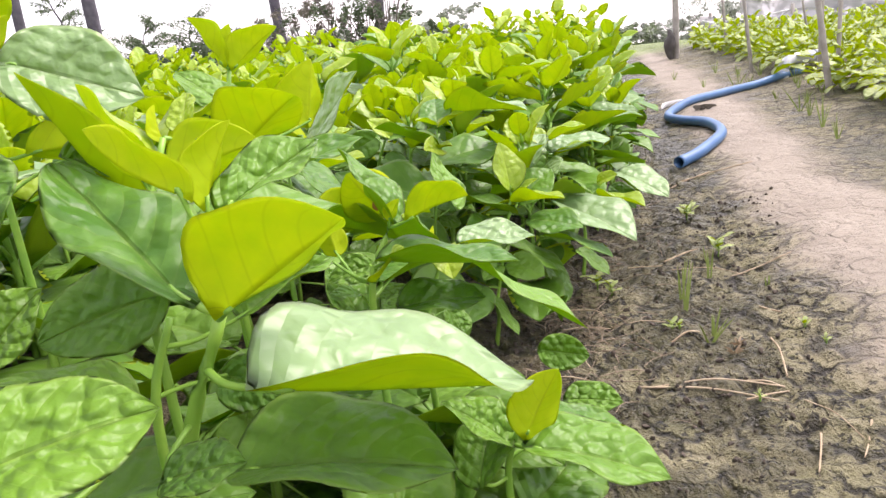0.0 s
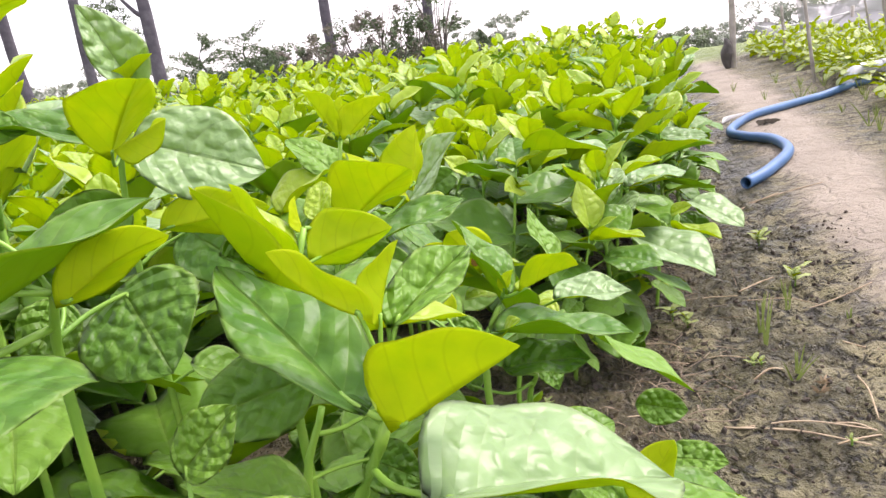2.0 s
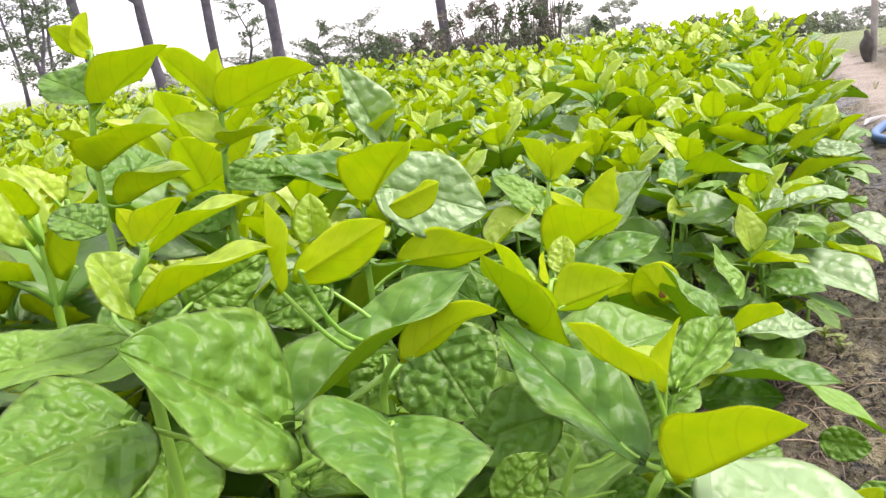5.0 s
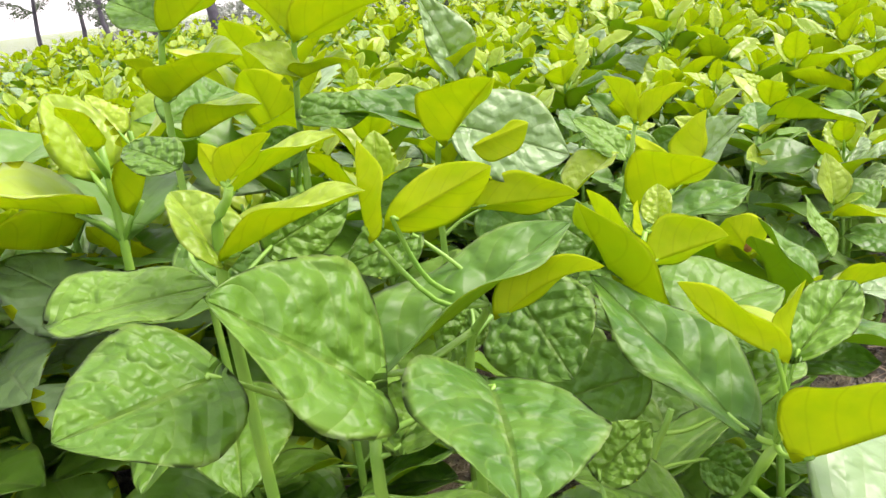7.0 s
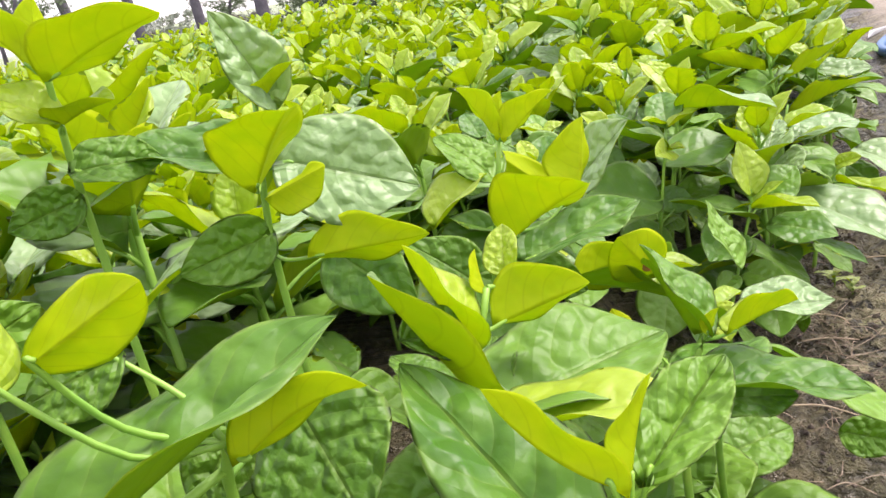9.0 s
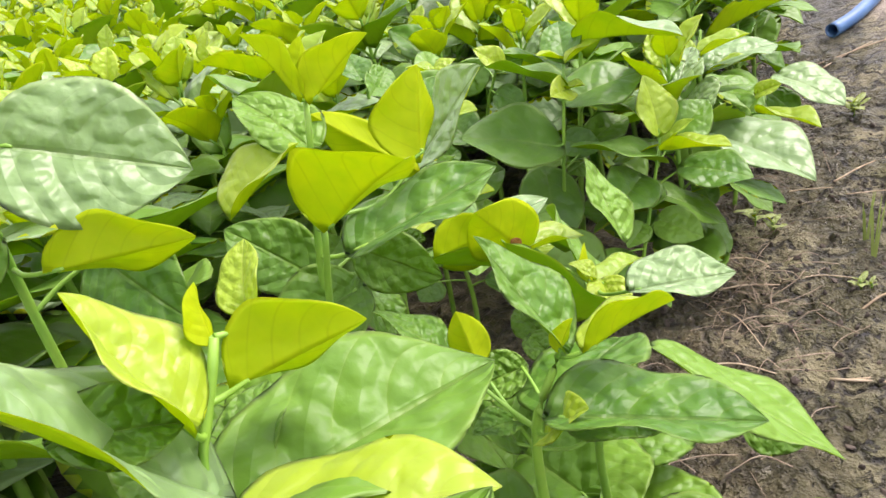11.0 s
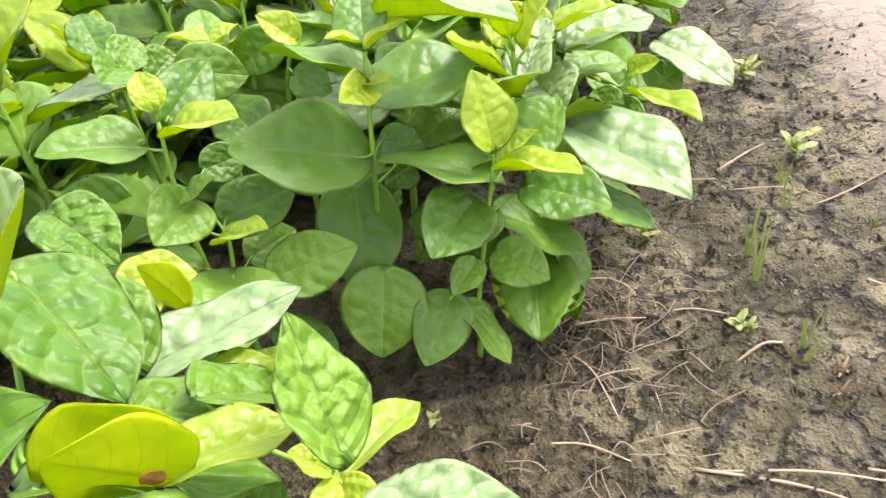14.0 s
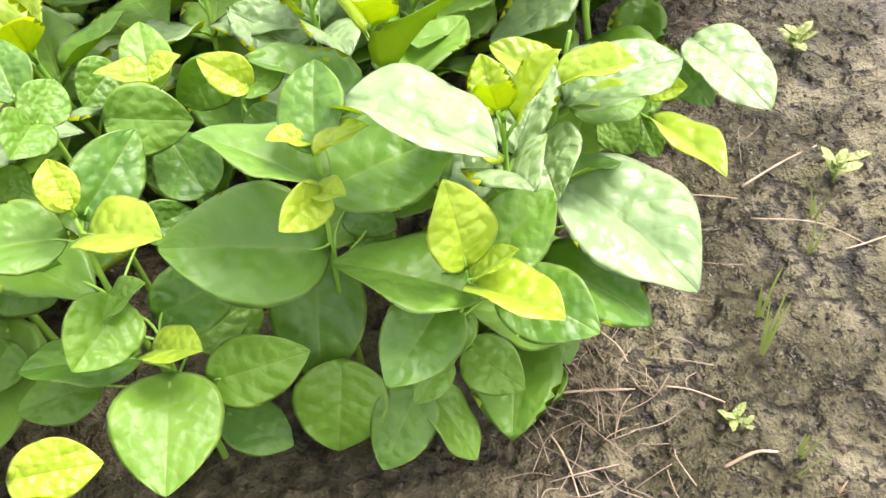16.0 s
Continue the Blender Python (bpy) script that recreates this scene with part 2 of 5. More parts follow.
    tint = add(nt, "ShaderNodeTexVoronoi", Scale=13.0)
    tint.voronoi_dimensions = "2D"
    nt.links.new(moved.outputs[0], tint.inputs["Vector"])
    split = nt.nodes.new("ShaderNodeSeparateColor")
    nt.links.new(tint.outputs["Color"], split.inputs[0])
    mud = mixc(nt, math_node(nt, "MULTIPLY", split.outputs[0], 0.55), mud, (0.42, 0.375, 0.205))
    mud = mixc(nt, math_node(nt, "MULTIPLY", split.outputs[1], 0.30), mud, (0.115, 0.108, 0.046))
    open_gap = ramp(nt, noise_tex(nt, 9.0, 4.0), (0.38, (0, 0, 0)), (0.50, (1, 1, 1)))
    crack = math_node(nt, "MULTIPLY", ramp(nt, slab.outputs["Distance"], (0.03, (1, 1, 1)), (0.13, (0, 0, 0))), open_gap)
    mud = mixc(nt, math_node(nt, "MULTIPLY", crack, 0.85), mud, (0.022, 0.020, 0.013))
    damp = ramp(nt, math_node(nt, "MULTIPLY_ADD", zone.outputs["Alpha"], 0.17, noise_tex(nt, 5.0, 8.0)), (0.54, (0, 0, 0)), (0.64, (1, 1, 1)))
    mud = mixc(nt, math_node(nt, "MULTIPLY", damp, 0.60), mud, (0.050, 0.048, 0.021))
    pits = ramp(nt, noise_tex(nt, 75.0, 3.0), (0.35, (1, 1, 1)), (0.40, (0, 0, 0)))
    # the shade inside the small pits, also put into the colour
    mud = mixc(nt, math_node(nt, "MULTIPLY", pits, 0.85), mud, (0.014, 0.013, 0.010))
    plate = math_node(nt, "MULTIPLY_ADD", step_a, 0.40, math_node(nt, "MULTIPLY_ADD", step_b, 0.20, math_node(nt, "MULTIPLY", crack, -0.9)))
    path = ramp(nt, big, (0.3, (0.235, 0.200, 0.148)), (0.7, (0.335, 0.292, 0.222)))
    path = mixc(nt, math_node(nt, "MULTIPLY", patch, 0.45), path, (0.27, 0.225, 0.165))
    field = ramp(nt, midn, (0.35, (0.15, 0.22, 0.05)), (0.7, (0.28, 0.34, 0.09)))
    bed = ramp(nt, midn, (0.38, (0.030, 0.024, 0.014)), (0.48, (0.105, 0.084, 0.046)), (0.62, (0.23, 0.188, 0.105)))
    c = mixc(nt, sep.outputs[0], mud, path)
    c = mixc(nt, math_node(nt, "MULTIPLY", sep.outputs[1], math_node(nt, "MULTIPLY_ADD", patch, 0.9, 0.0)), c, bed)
    c = mixc(nt, sep.outputs[2], c, field)
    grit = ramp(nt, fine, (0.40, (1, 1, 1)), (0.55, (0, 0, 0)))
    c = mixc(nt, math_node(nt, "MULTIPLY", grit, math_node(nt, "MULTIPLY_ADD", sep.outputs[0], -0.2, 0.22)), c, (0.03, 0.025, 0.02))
    nt.links.new(c, b.inputs["Base Color"])
    wet = math_node(nt, "MULTIPLY_ADD", math_node(nt, "MULTIPLY", damp, math_node(nt, "SUBTRACT", 1.0, sep.outputs[0])), -0.44, 0.74)
    nt.links.new(wet, b.inputs["Roughness"])
    rough = math_node(nt, "MULTIPLY_ADD", sep.outputs[0], -0.72, 1.0)
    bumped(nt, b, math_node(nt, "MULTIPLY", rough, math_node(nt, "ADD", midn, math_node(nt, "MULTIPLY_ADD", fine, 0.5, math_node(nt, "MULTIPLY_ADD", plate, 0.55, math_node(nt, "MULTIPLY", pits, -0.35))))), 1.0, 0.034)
    return m


SOIL = soil_mat()


# ---- mesh helpers ----
def part(name, bm, material, parent=None, label=""):
    me = bpy.data.meshes.new(name)
    bm.to_mesh(me)
    bm.free()
    for mt in material if isinstance(material, (list, tuple)) else (material,):
        me.materials.append(mt)
    ob = new(name, me)
    ob.parent = parent
    if label:
        ob["label"] = label
    return ob


def raw(name, verts, faces, material, parent=None, smooth=True, uvs=None):
    me = bpy.data.meshes.new(name)
    me.from_pydata([tuple(v) for v in verts], [], faces)
    if smooth:
        me.shade_smooth()
    for mt in material if isinstance(material, (list, tuple)) else (material,):
        me.materials.append(mt)
    ob = new(name, me)
    ob.parent = parent
    return ob


def empty(name, place=(0, 0, 0)):
    ob = new(name)
    ob.empty_display_size = 0.02
    ob.location = place
    return ob


def tube(bm, pts, radii, sides=8, cap=True):
    """A tapered tube along points, added to bm."""
    rings = []
    pts = [Vector(p) for p in pts]
    for i, p in enumerate(pts):
        d = (pts[min(i + 1, len(pts) - 1)] - pts[max(i - 1, 0)]).normalized()
        side = d.cross(Vector((0.31, 0.17, 0.93)) if abs(d.z) < 0.9 else Vector((1, 0.1, 0))).normalized()
        up = side.cross(d)
        r = radii[i] if isinstance(radii, (list, tuple)) else radii
        rings.append([bm.verts.new(p + r * (math.cos(k * math.tau / sides) * side + math.sin(k * math.tau / sides) * up)) for k in range(sides)])
    for a, b in zip(rings, rings[1:]):
        for k in range(sides):
            f = bm.faces.new((a[k], a[(k + 1) % sides], b[(k + 1) % sides], b[k]))
            f.smooth = True
    if cap:
        bm.faces.new(rings[0][::-1])
        bm.faces.new(rings[-1])
    return rings


def smooth_line(ctrl, per=6):
    """Points of a Catmull-Rom curve through ctrl."""
    c = [Vector(p) for p in ctrl]
    c = [2 * c[0] - c[1], *c, 2 * c[-1] - c[-2]]
    out = []
    for i in range(1, len(c) - 2):
        for k in range(per):
            t = k / per
            a, b, d, e = c[i - 1], c[i], c[i + 1], c[i + 2]
            out.append(0.5 * (2 * b + (d - a) * t + (2 * a - 5 * b + 4 * d - e) * t * t + (3 * b - a - 3 * d + e) * t ** 3))
    return out + [c[-2]]


# ---- leaves ----
# half-width of an ovate, pointed blade along its midrib
OUTLINE_V = (0.0, 0.03, 0.07, 0.14, 0.22, 0.32, 0.42, 0.52, 0.62, 0.72, 0.82, 0.90, 0.96, 1.0)
OUTLINE_S = (0.0, 0.40, 0.62, 0.83, 0.95, 1.0, 0.99, 0.94, 0.85, 0.71, 0.52, 0.33, 0.15, 0.0)


def blade(nu, nv, fold, arch, wide, seed, quilt=0.011, ripple=0.06):
    """A leaf of length 1 along y, from its stalk at the origin to its tip: two skins, the upper one first. Returns points, faces, uvs, skin of each face; a uv holds the share of the width, the length, and the flat blade's own x."""
    rng = random.Random(seed)
    ph = [rng.uniform(0, 6.28) for _ in range(4)]
    vs, uv = [], []
    index = {}
    for skin in (0, 1):
        for j in range(nv + 1):
            v = 0.6 * j / nv + 0.4 * (0.5 - 0.5 * math.cos(math.pi * j / nv))
            s = float(np.interp(v, OUTLINE_V, OUTLINE_S))
            half = 0.5 * wide * s if 0 < j < nv else 0.0
            for i in range(nu + 1):
                u = 2 * i / nu - 1
                if (j in (0, nv) and i > 0):
                    continue
                edge = abs(u) == 1 or j in (0, nv)
                if skin and edge:
                    index[skin, i, j] = index[0, i, j]
                    continue
                x = u * half
                back = -0.11 * abs(u) ** 2 * max(0.0, 1 - v / 0.24)
                ang = math.atan(fold) * (1 - 0.25 * v)
                z = abs(x) * math.sin(ang) * (1.0 - 0.35 * abs(u))
                xx = x * math.cos(ang * (1 - 0.3 * abs(u)))
                z += 4 * arch * v * (1 - v)
                z += ripple * abs(u) ** 2 * math.sin(7.5 * v + ph[0] + (0 if u > 0 else 2.1)) * s
                vein = abs(((5 * v - 1.3 * abs(u)) % 1.0) - 0.5) * 2
                puff = (1 - (1 - vein) ** 3) * min(1.0, 5 * abs(u)) * (1 - abs(u) ** 4)
                cell = noise.voronoi(Vector((x * 8.5 + 9 * seed, v * 8.5, ph[1])))[0]
                z += quilt * 0.25 * puff * s + quilt * 2.0 * (0.35 - 1.1 * cell[0] ** 2) * (1 - abs(u) ** 5) * min(1.0, 8 * abs(u)) * s
                if skin:
                    z -= 0.010 * (1 - u * u) ** 0.5 * min(1, 6 * v, 6 * (1 - v)) + 0.002
                index[skin, i, j] = len(vs)
                vs.append((xx, v + back, z))
                uv.append((0.5 + 0.5 * u, v, x))
            if j in (0, nv):
                for i in range(1, nu + 1):
                    index[skin, i, j] = index[skin, 0, j]
    fs, mats = [], []
    for skin in (0, 1):
        for j in range(nv):
            for i in range(nu):
                q = [index[skin, i, j], index[skin, i + 1, j], index[skin, i + 1, j + 1], index[skin, i, j + 1]]
                q = list(dict.fromkeys(q))
                if len(q) > 2:
                    fs.append(q[::-1] if skin else q)
                    mats.append(skin)
    return vs, fs, uv, mats


def lay_uv(me, uv):
    """Both coordinate layers of a leaf mesh, or of many alike leaves joined."""
    arr = np.array(uv, dtype=np.float32)
    idx = np.empty(len(me.loops), dtype=np.int32)
    me.loops.foreach_get("vertex_index", idx)
    idx %= len(arr)
    for name, cols in (("UVMap", (0, 1)), ("blade", (2, 1))):
        lay = me.uv_layers.new(name=name)
        lay.data.foreach_set("uv", np.ascontiguousarray(arr[idx][:, cols]).ravel())


LEAF_CACHE = {}


def leaf_data(fold, arch, wide, seed, young, fine=True):
    key = (round(fold * 10) / 10, round(arch * 25) / 25, round(wide * 20) / 20, seed, young, fine)
    if key not in LEAF_CACHE:
        vs, fs, uv, mats = blade(*((20, 28) if fine else (8, 10)), key[0], key[1], key[2], seed)
        me = bpy.data.meshes.new("leaf")
        me.from_pydata(vs, [], fs)
        lay_uv(me, uv)
        me.polygons.foreach_set("material_index", np.array(mats, dtype=np.int32))
        me.shade_smooth()
        for mt in ((UP_NEW, LOW_NEW) if young == 1 else (UP_PALE, LOW_NEW) if young == 2 else (ROT_SPOT, ROT_SPOT) if young == 3 else (UP_QUILT, LOW_OLD) if young == 4 else (UP_SHEEN, LOW_NEW) if young == 5 else (UP_OLD, LOW_OLD)):
            me.materials.append(mt)
        LEAF_CACHE[key] = me
    return LEAF_CACHE[key]


def leaf_pose(base, tip, roll):
    """Leaf axes: y from base to tip, z the upper side's normal, turned by roll degrees about the midrib from the most upward one."""
    base, tip = Vector(base), Vector(tip)
    y = (tip - base)
    ln = y.length
    y.normalize()
    x = y.cross(Vector((0, 0, 1)))
    x = x.normalized() if x.length > 1e-3 else Vector((1, 0, 0))
    z = x.cross(y)
    m = Matrix((x, y, z)).transposed().to_4x4()
    return Matrix.Translation(base) @ m @ Matrix.Rotation(radians(roll), 4, "Y") @ Matrix.Diagonal((ln, ln, ln, 1))


def put_leaf(parent, base, tip, wide=0.75, roll=0, fold=0.4, arch=0.06, young=0, seed=0, fine=True, origin=(0, 0, 0)):
    ob = new("leaf", leaf_data(fold, arch, wide, seed % 3, young, fine))
    ob.parent = parent
    ob.matrix_basis = Matrix.Translation(-Vector(origin)) @ leaf_pose(base, tip, roll)
    return ob


def spinach_prototype(name, height, n, rng, fine=False, pale=False, size=1.0):
    """A leafy plant at the origin: one stem, stalks and n leaves set in a spiral, the youngest upright at the top."""
    root = empty(name)
    bm = bmesh.new()
    lean = Vector((rng.uniform(-0.12, 0.12), rng.uniform(-0.12, 0.12), 1))
    top = lean * height
    line = [Vector((0, 0, -0.02)), top * 0.4 + Vector((rng.uniform(-.01, .01), rng.uniform(-.01, .01), 0)), top * 0.75, top]
    line = smooth_line(line, 4)
    tube(bm, line, [0.0055 - 0.003 * i / (len(line) - 1) for i in range(len(line))], 7)
    turn = rng.uniform(0, 360)
    specs = []
    for k in range(n):
        f = (k + 0.5) / n
        node = line[min(len(line) - 1, int((0.18 + 0.82 * f) * (len(line) - 1)))]
        az = radians(turn + k * 137.5 + rng.uniform(-20, 20))
        ln = size * (0.130 - 0.03 * abs(f - 0.35) - 0.070 * max(0, f - 0.65) / 0.35) * rng.uniform(0.85, 1.15)
        el = radians(-26 + 88 * f ** 1.2 + rng.uniform(-18, 18))
        out = Vector((math.cos(az), math.sin(az), 0))
        stalk = (0.035 - 0.02 * f) * size
        base = node + out * stalk + Vector((0, 0, stalk * (0.5 + f)))
        tip = base + ln * (out * math.cos(el) + Vector((0, 0, math.sin(el))))
        tube(bm, [node, node + out * stalk * 0.5 + Vector((0, 0, stalk * (0.45 + 0.4 * f))), base + (tip - base) * 0.04], [0.0028, 0.0022, 0.002], 5)
        specs.append((base, tip, f))
    part("stem", bm, STEM, root)
    for i, (base, tip, f) in enumerate(specs):
        put_leaf(root, base, tip, rng.choice((0.75, 0.88, 0.88)), rng.uniform(-22, 22), rng.choice((0.25, 0.5, 0.5, 0.75)) + (0.5 if f > 0.6 else 0),
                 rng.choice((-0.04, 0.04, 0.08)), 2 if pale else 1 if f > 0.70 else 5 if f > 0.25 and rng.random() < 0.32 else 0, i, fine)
    return root


KEEP_OUT = []


class key_plant:
    """A plant built leaf by leaf: a stem from the ground to its top, each leaf from its stalk's end to its tip."""

    def __init__(self, foot, low, top, girth=0.0042):
        self.girth = girth
        self.foot, self.low, self.top = Vector(foot), Vector(low), Vector(top)
        self.leaves = []
        KEEP_OUT.append((foot[0], foot[1], 0.10))
        KEEP_OUT.append((top[0], top[1], 0.09))

    def leaf(self, base, tip, wide, roll, fold, young, arch=0.05):
        self.leaves.append((Vector(base), Vector(tip), wide, roll, fold, young, arch))

    def done(self, extra=0):
        rng = random.Random(int(1000 * (self.top.x + 3 * self.top.y)))
        root = empty("spinach_plant", self.foot)
        line = smooth_line([self.foot - Vector((0, 0, 0.02)), 0.5 * (self.foot + self.low) + Vector((0.004, 0.0, 0)), self.low, self.top], 6)
        bm = bmesh.new()
        tube(bm, [p - self.foot for p in line], [self.girth * (1.0 - 0.5 * (i / (len(line) - 1)) ** 1.5) for i in range(len(line))], 9)
        for k in range(extra):
            f = rng.uniform(0.14, 0.50)
            node = line[int(f * (len(line) - 1))]
            az = rng.uniform(0, 6.28)
            out = Vector((math.cos(az), math.sin(az), 0))
            ln, el = rng.uniform(0.10, 0.135), radians(rng.uniform(-45, 10))
            b = node + out * 0.03 + Vector((0, 0, 0.012))
            self.leaves.append((b, b + ln * (out * math.cos(el) + Vector((0, 0, math.sin(el)))), rng.choice((0.75, 0.9)), rng.uniform(-25, 25), 0.4, 0, 0.05))
        for base, tip, wide, roll, fold, young, arch in self.leaves:
            node = min(line[4:], key=lambda p: (p - base).length + 0.6 * max(0.0, p.z - base.z + 0.01))
            way = (tip - base).normalized()
            mid = 0.5 * (node + base) - way * 0.12 * (node - base).length - Vector((0, 0, 0.05 * (node - base).length))
            r = 0.0011 + 0.0052 * (tip - base).length
            if (node - base).length < 0.09:
                tube(bm, [p - self.foot for p in smooth_line([node, mid, base, base + way * 0.05 * (tip - base).length], 4)], [1.25 * r - 0.05 * r * i for i in range(13)], 7)
        part("stem", bm, STEM, root)
        for i, (base, tip, wide, roll, fold, young, arch) in enumerate(self.leaves):
            put_leaf(root, base, tip, wide, roll, fold, arch, 4 if young == 0 and self.foot.y < 1.1 else young, i, True, self.foot)
        tagged(root, "leafy spinach plant with quilted green leaves and bright young shoots", "plant", "spinach plants in the bed")
        return root


# ---- the ground ----
def bed_edge(y):
    """Where the near bed ends, in x, at y."""
    return float(np.interp(y, [-1, 0.6, 1.0, 1.6, 2.4, 3.2, 4.85, 6.3, 9], [0.02, 0.06, 0.12, 0.30, 0.56, 0.72, 0.98, 1.20, 1.6]))


def far_bed_edge(y):
    return float(np.interp(y, [-1, 1, 2.3, 3.0, 4.45, 6.2, 7.1, 9], [1.05, 1.12, 1.24, 1.38, 1.66, 1.93, 2.05, 2.3]))


def path_edge(y):
    return float(np.interp(y, [-1, 1.2, 1.9, 2.7, 4.7, 6.8, 9], [0.70, 0.66, 0.76, 0.88, 1.22, 1.56, 2.0]))


def step(a, b, x):
    t = min(1.0, max(0.0, (x - a) / (b - a)))
    return t * t * (3 - 2 * t)


def ground_height(x, y, detail=True):
    e, p, r = bed_edge(y), path_edge(y), far_bed_edge(y)
    z = 0.012 + 0.035 * step(p - 0.10, p + 0.15, x)
    z += 0.03 * step(e - 0.02, e - 0.22, x) + 0.03 * step(r, r + 0.3, x)
    z -= 0.042 * max(0.0, y - 8.0) * step(8, 14, y) * step(-6, 4, x) + 0.012 * max(0.0, x - 4)
    if detail and y < 9 and -1.5 < x < 4:
        mud = 1 - step(p - 0.12, p + 0.12, x)
        v = Vector((x, y, 0.0))
        z += (0.004 + 0.006 * mud) * noise.fractal(v * 9, 1.0, 2.1, 4)
        crack = noise.voronoi(v * 16 + Vector((0.3 * noise.noise(v * 30), 0.3 * noise.noise(v * 30 + Vector((5, 5, 5))), 0)))[0]
        z -= 0.010 * mud * max(0.0, 1 - 7 * (crack[1] - crack[0]))
        z += 0.007 * mud * noise.noise(v * 48)
        z += 0.005 * mud * math.floor(3.0 * noise.fractal(v * 6 + Vector((3, 1, 0)), 1.0, 2.0, 5)) / 3.0
    return z


def spaced(*runs):
    out = []
    for a, b, n in runs:
        out += list(np.linspace(a, b, n, endpoint=False))
    return out + [runs[-1][1]]


gx = spaced((-300, -40, 8), (-40, -3, 14), (-3, -0.3, 18), (-0.3, 0.8, 140), (0.8, 0.9, 8), (0.9, 2.2, 40), (2.2, 6, 20), (6, 60, 14), (60, 300, 8))
gy = spaced((-40, -1, 8), (-1, 0.5, 14), (0.5, 0.95, 22), (0.95, 2.3, 170), (2.3, 2.6, 22), (2.6, 5.2, 70), (5.2, 9, 30), (9, 30, 20), (30, 400, 20))
gv = [(x, y, ground_height(x, y)) for y in gy for x in gx]
nx = len(gx)
gf = [(j * nx + i, j * nx + i + 1, (j + 1) * nx + i + 1, (j + 1) * nx + i) for j in range(len(gy) - 1) for i in range(nx - 1)]
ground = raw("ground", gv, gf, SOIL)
zone = ground.data.color_attributes.new("zone", "FLOAT_COLOR", "POINT")
cols = np.ones((len(gv), 4), dtype=np.float32)
for k, (x, y, z) in enumerate(gv):
    wob = 0.08 * noise.noise(Vector((x * 4, y * 4, 0))) + 0.03 * noise.noise(Vector((x * 17, y * 17, 0)))
    e, p, r = bed_edge(y), path_edge(y) + wob, far_bed_edge(y) + wob
    on_path = step(p - 0.05, p + 0.12, x) * (1 - 0.85 * step(r - 0.18, r, x))
    cols[k, 3] = 1 - step(e + 0.10 + wob, e + 0.42 + wob, x)
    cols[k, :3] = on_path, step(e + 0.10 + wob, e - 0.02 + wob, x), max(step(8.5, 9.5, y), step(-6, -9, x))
zone.data.foreach_set("color", cols.ravel())
tagged(ground, "muddy cracked soil, trodden sandy path and distant grass field", "ground", kind="structure")

# ---- plants of the near bed, one by one ----
p = key_plant((-0.069, 0.451, 0.030), (-0.059, 0.449, 0.354), (-0.022, 0.442, 0.448), 0.0062)
p.leaf((-0.042, 0.445, 0.459), (-0.124, 0.511, 0.519), 0.56, 2, 0.58, 0, 0.02)
p.leaf((-0.010, 0.417, 0.457), (0.049, 0.406, 0.496), 1.22, -42, 2.11, 1, 0.02)
p.leaf((-0.024, 0.429, 0.508), (-0.071, 0.450, 0.539), 0.58, 66, 1.64, 1, -0.07)
p.leaf((-0.018, 0.442, 0.501), (-0.007, 0.462, 0.535), 0.84, -69, 0.9, 1)
p.leaf((-0.012, 0.452, 0.496), (0.024, 0.504, 0.517), 0.60, 20, 1.27, 0, 0.00)
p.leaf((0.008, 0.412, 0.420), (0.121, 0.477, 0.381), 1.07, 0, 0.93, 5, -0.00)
p.leaf((-0.025, 0.447, 0.361), (0.081, 0.442, 0.354), 0.86, 8, 0.93, 0, 0.03)
p.leaf((-0.099, 0.551, 0.426), (-0.171, 0.531, 0.408), 0.84, -47, 0.4, 0)
p.leaf((-0.039, 0.389, 0.394), (-0.002, 0.384, 0.402), 0.84, 22, 0.4, 0)
p.done(0)
p = key_plant((-0.098, 0.500, 0.030), (-0.094, 0.502, 0.363), (-0.077, 0.510, 0.425))
p.leaf((-0.039, 0.531, 0.416), (0.008, 0.580, 0.431), 0.84, -3, 0.5, 0)
p.leaf((-0.056, 0.520, 0.382), (-0.024, 0.517, 0.366), 1.02, 57, 0.4, 0)
p.done(0)
p = key_plant((0.103, 0.651, 0.030), (0.106, 0.650, 0.214), (0.116, 0.642, 0.259))
p.leaf((0.108, 0.639, 0.251), (0.059, 0.646, 0.287), 0.84, -8, 0.7, 0)
p.leaf((0.123, 0.624, 0.266), (0.151, 0.638, 0.310), 0.84, -102, 0.7, 1)
p.leaf((0.128, 0.621, 0.255), (0.224, 0.600, 0.232), 0.84, 2, 0.6, 0)
p.leaf((0.136, 0.659, 0.241), (0.214, 0.699, 0.215), 0.84, 13, 0.5, 0)
p.leaf((0.083, 0.630, 0.224), (0.103, 0.684, 0.262), 0.84, -15, 0.4, 0)
p.done(8)
p = key_plant((0.039, 0.789, 0.030), (0.041, 0.787, 0.273), (0.051, 0.777, 0.310))
p.leaf((0.028, 0.760, 0.328), (0.102, 0.765, 0.327), 0.84, 14, 0.4, 0)
p.leaf((0.154, 0.846, 0.234), (0.203, 0.846, 0.222), 0.82, 67, 0.5, 0)
p.leaf((0.169, 0.759, 0.220), (0.217, 0.742, 0.221), 0.84, 22, 0.4, 0)
p.leaf((-0.010, 0.754, 0.315), (-0.044, 0.786, 0.363), 0.84, 13, 0.4, 0)
p.done(8)
p = key_plant((-0.201, 0.325, 0.030), (-0.200, 0.327, 0.490), (-0.197, 0.334, 0.513))
p.leaf((-0.196, 0.328, 0.541), (-0.234, 0.280, 0.603), 1.04, -40, 0.64, 0, 0.01)
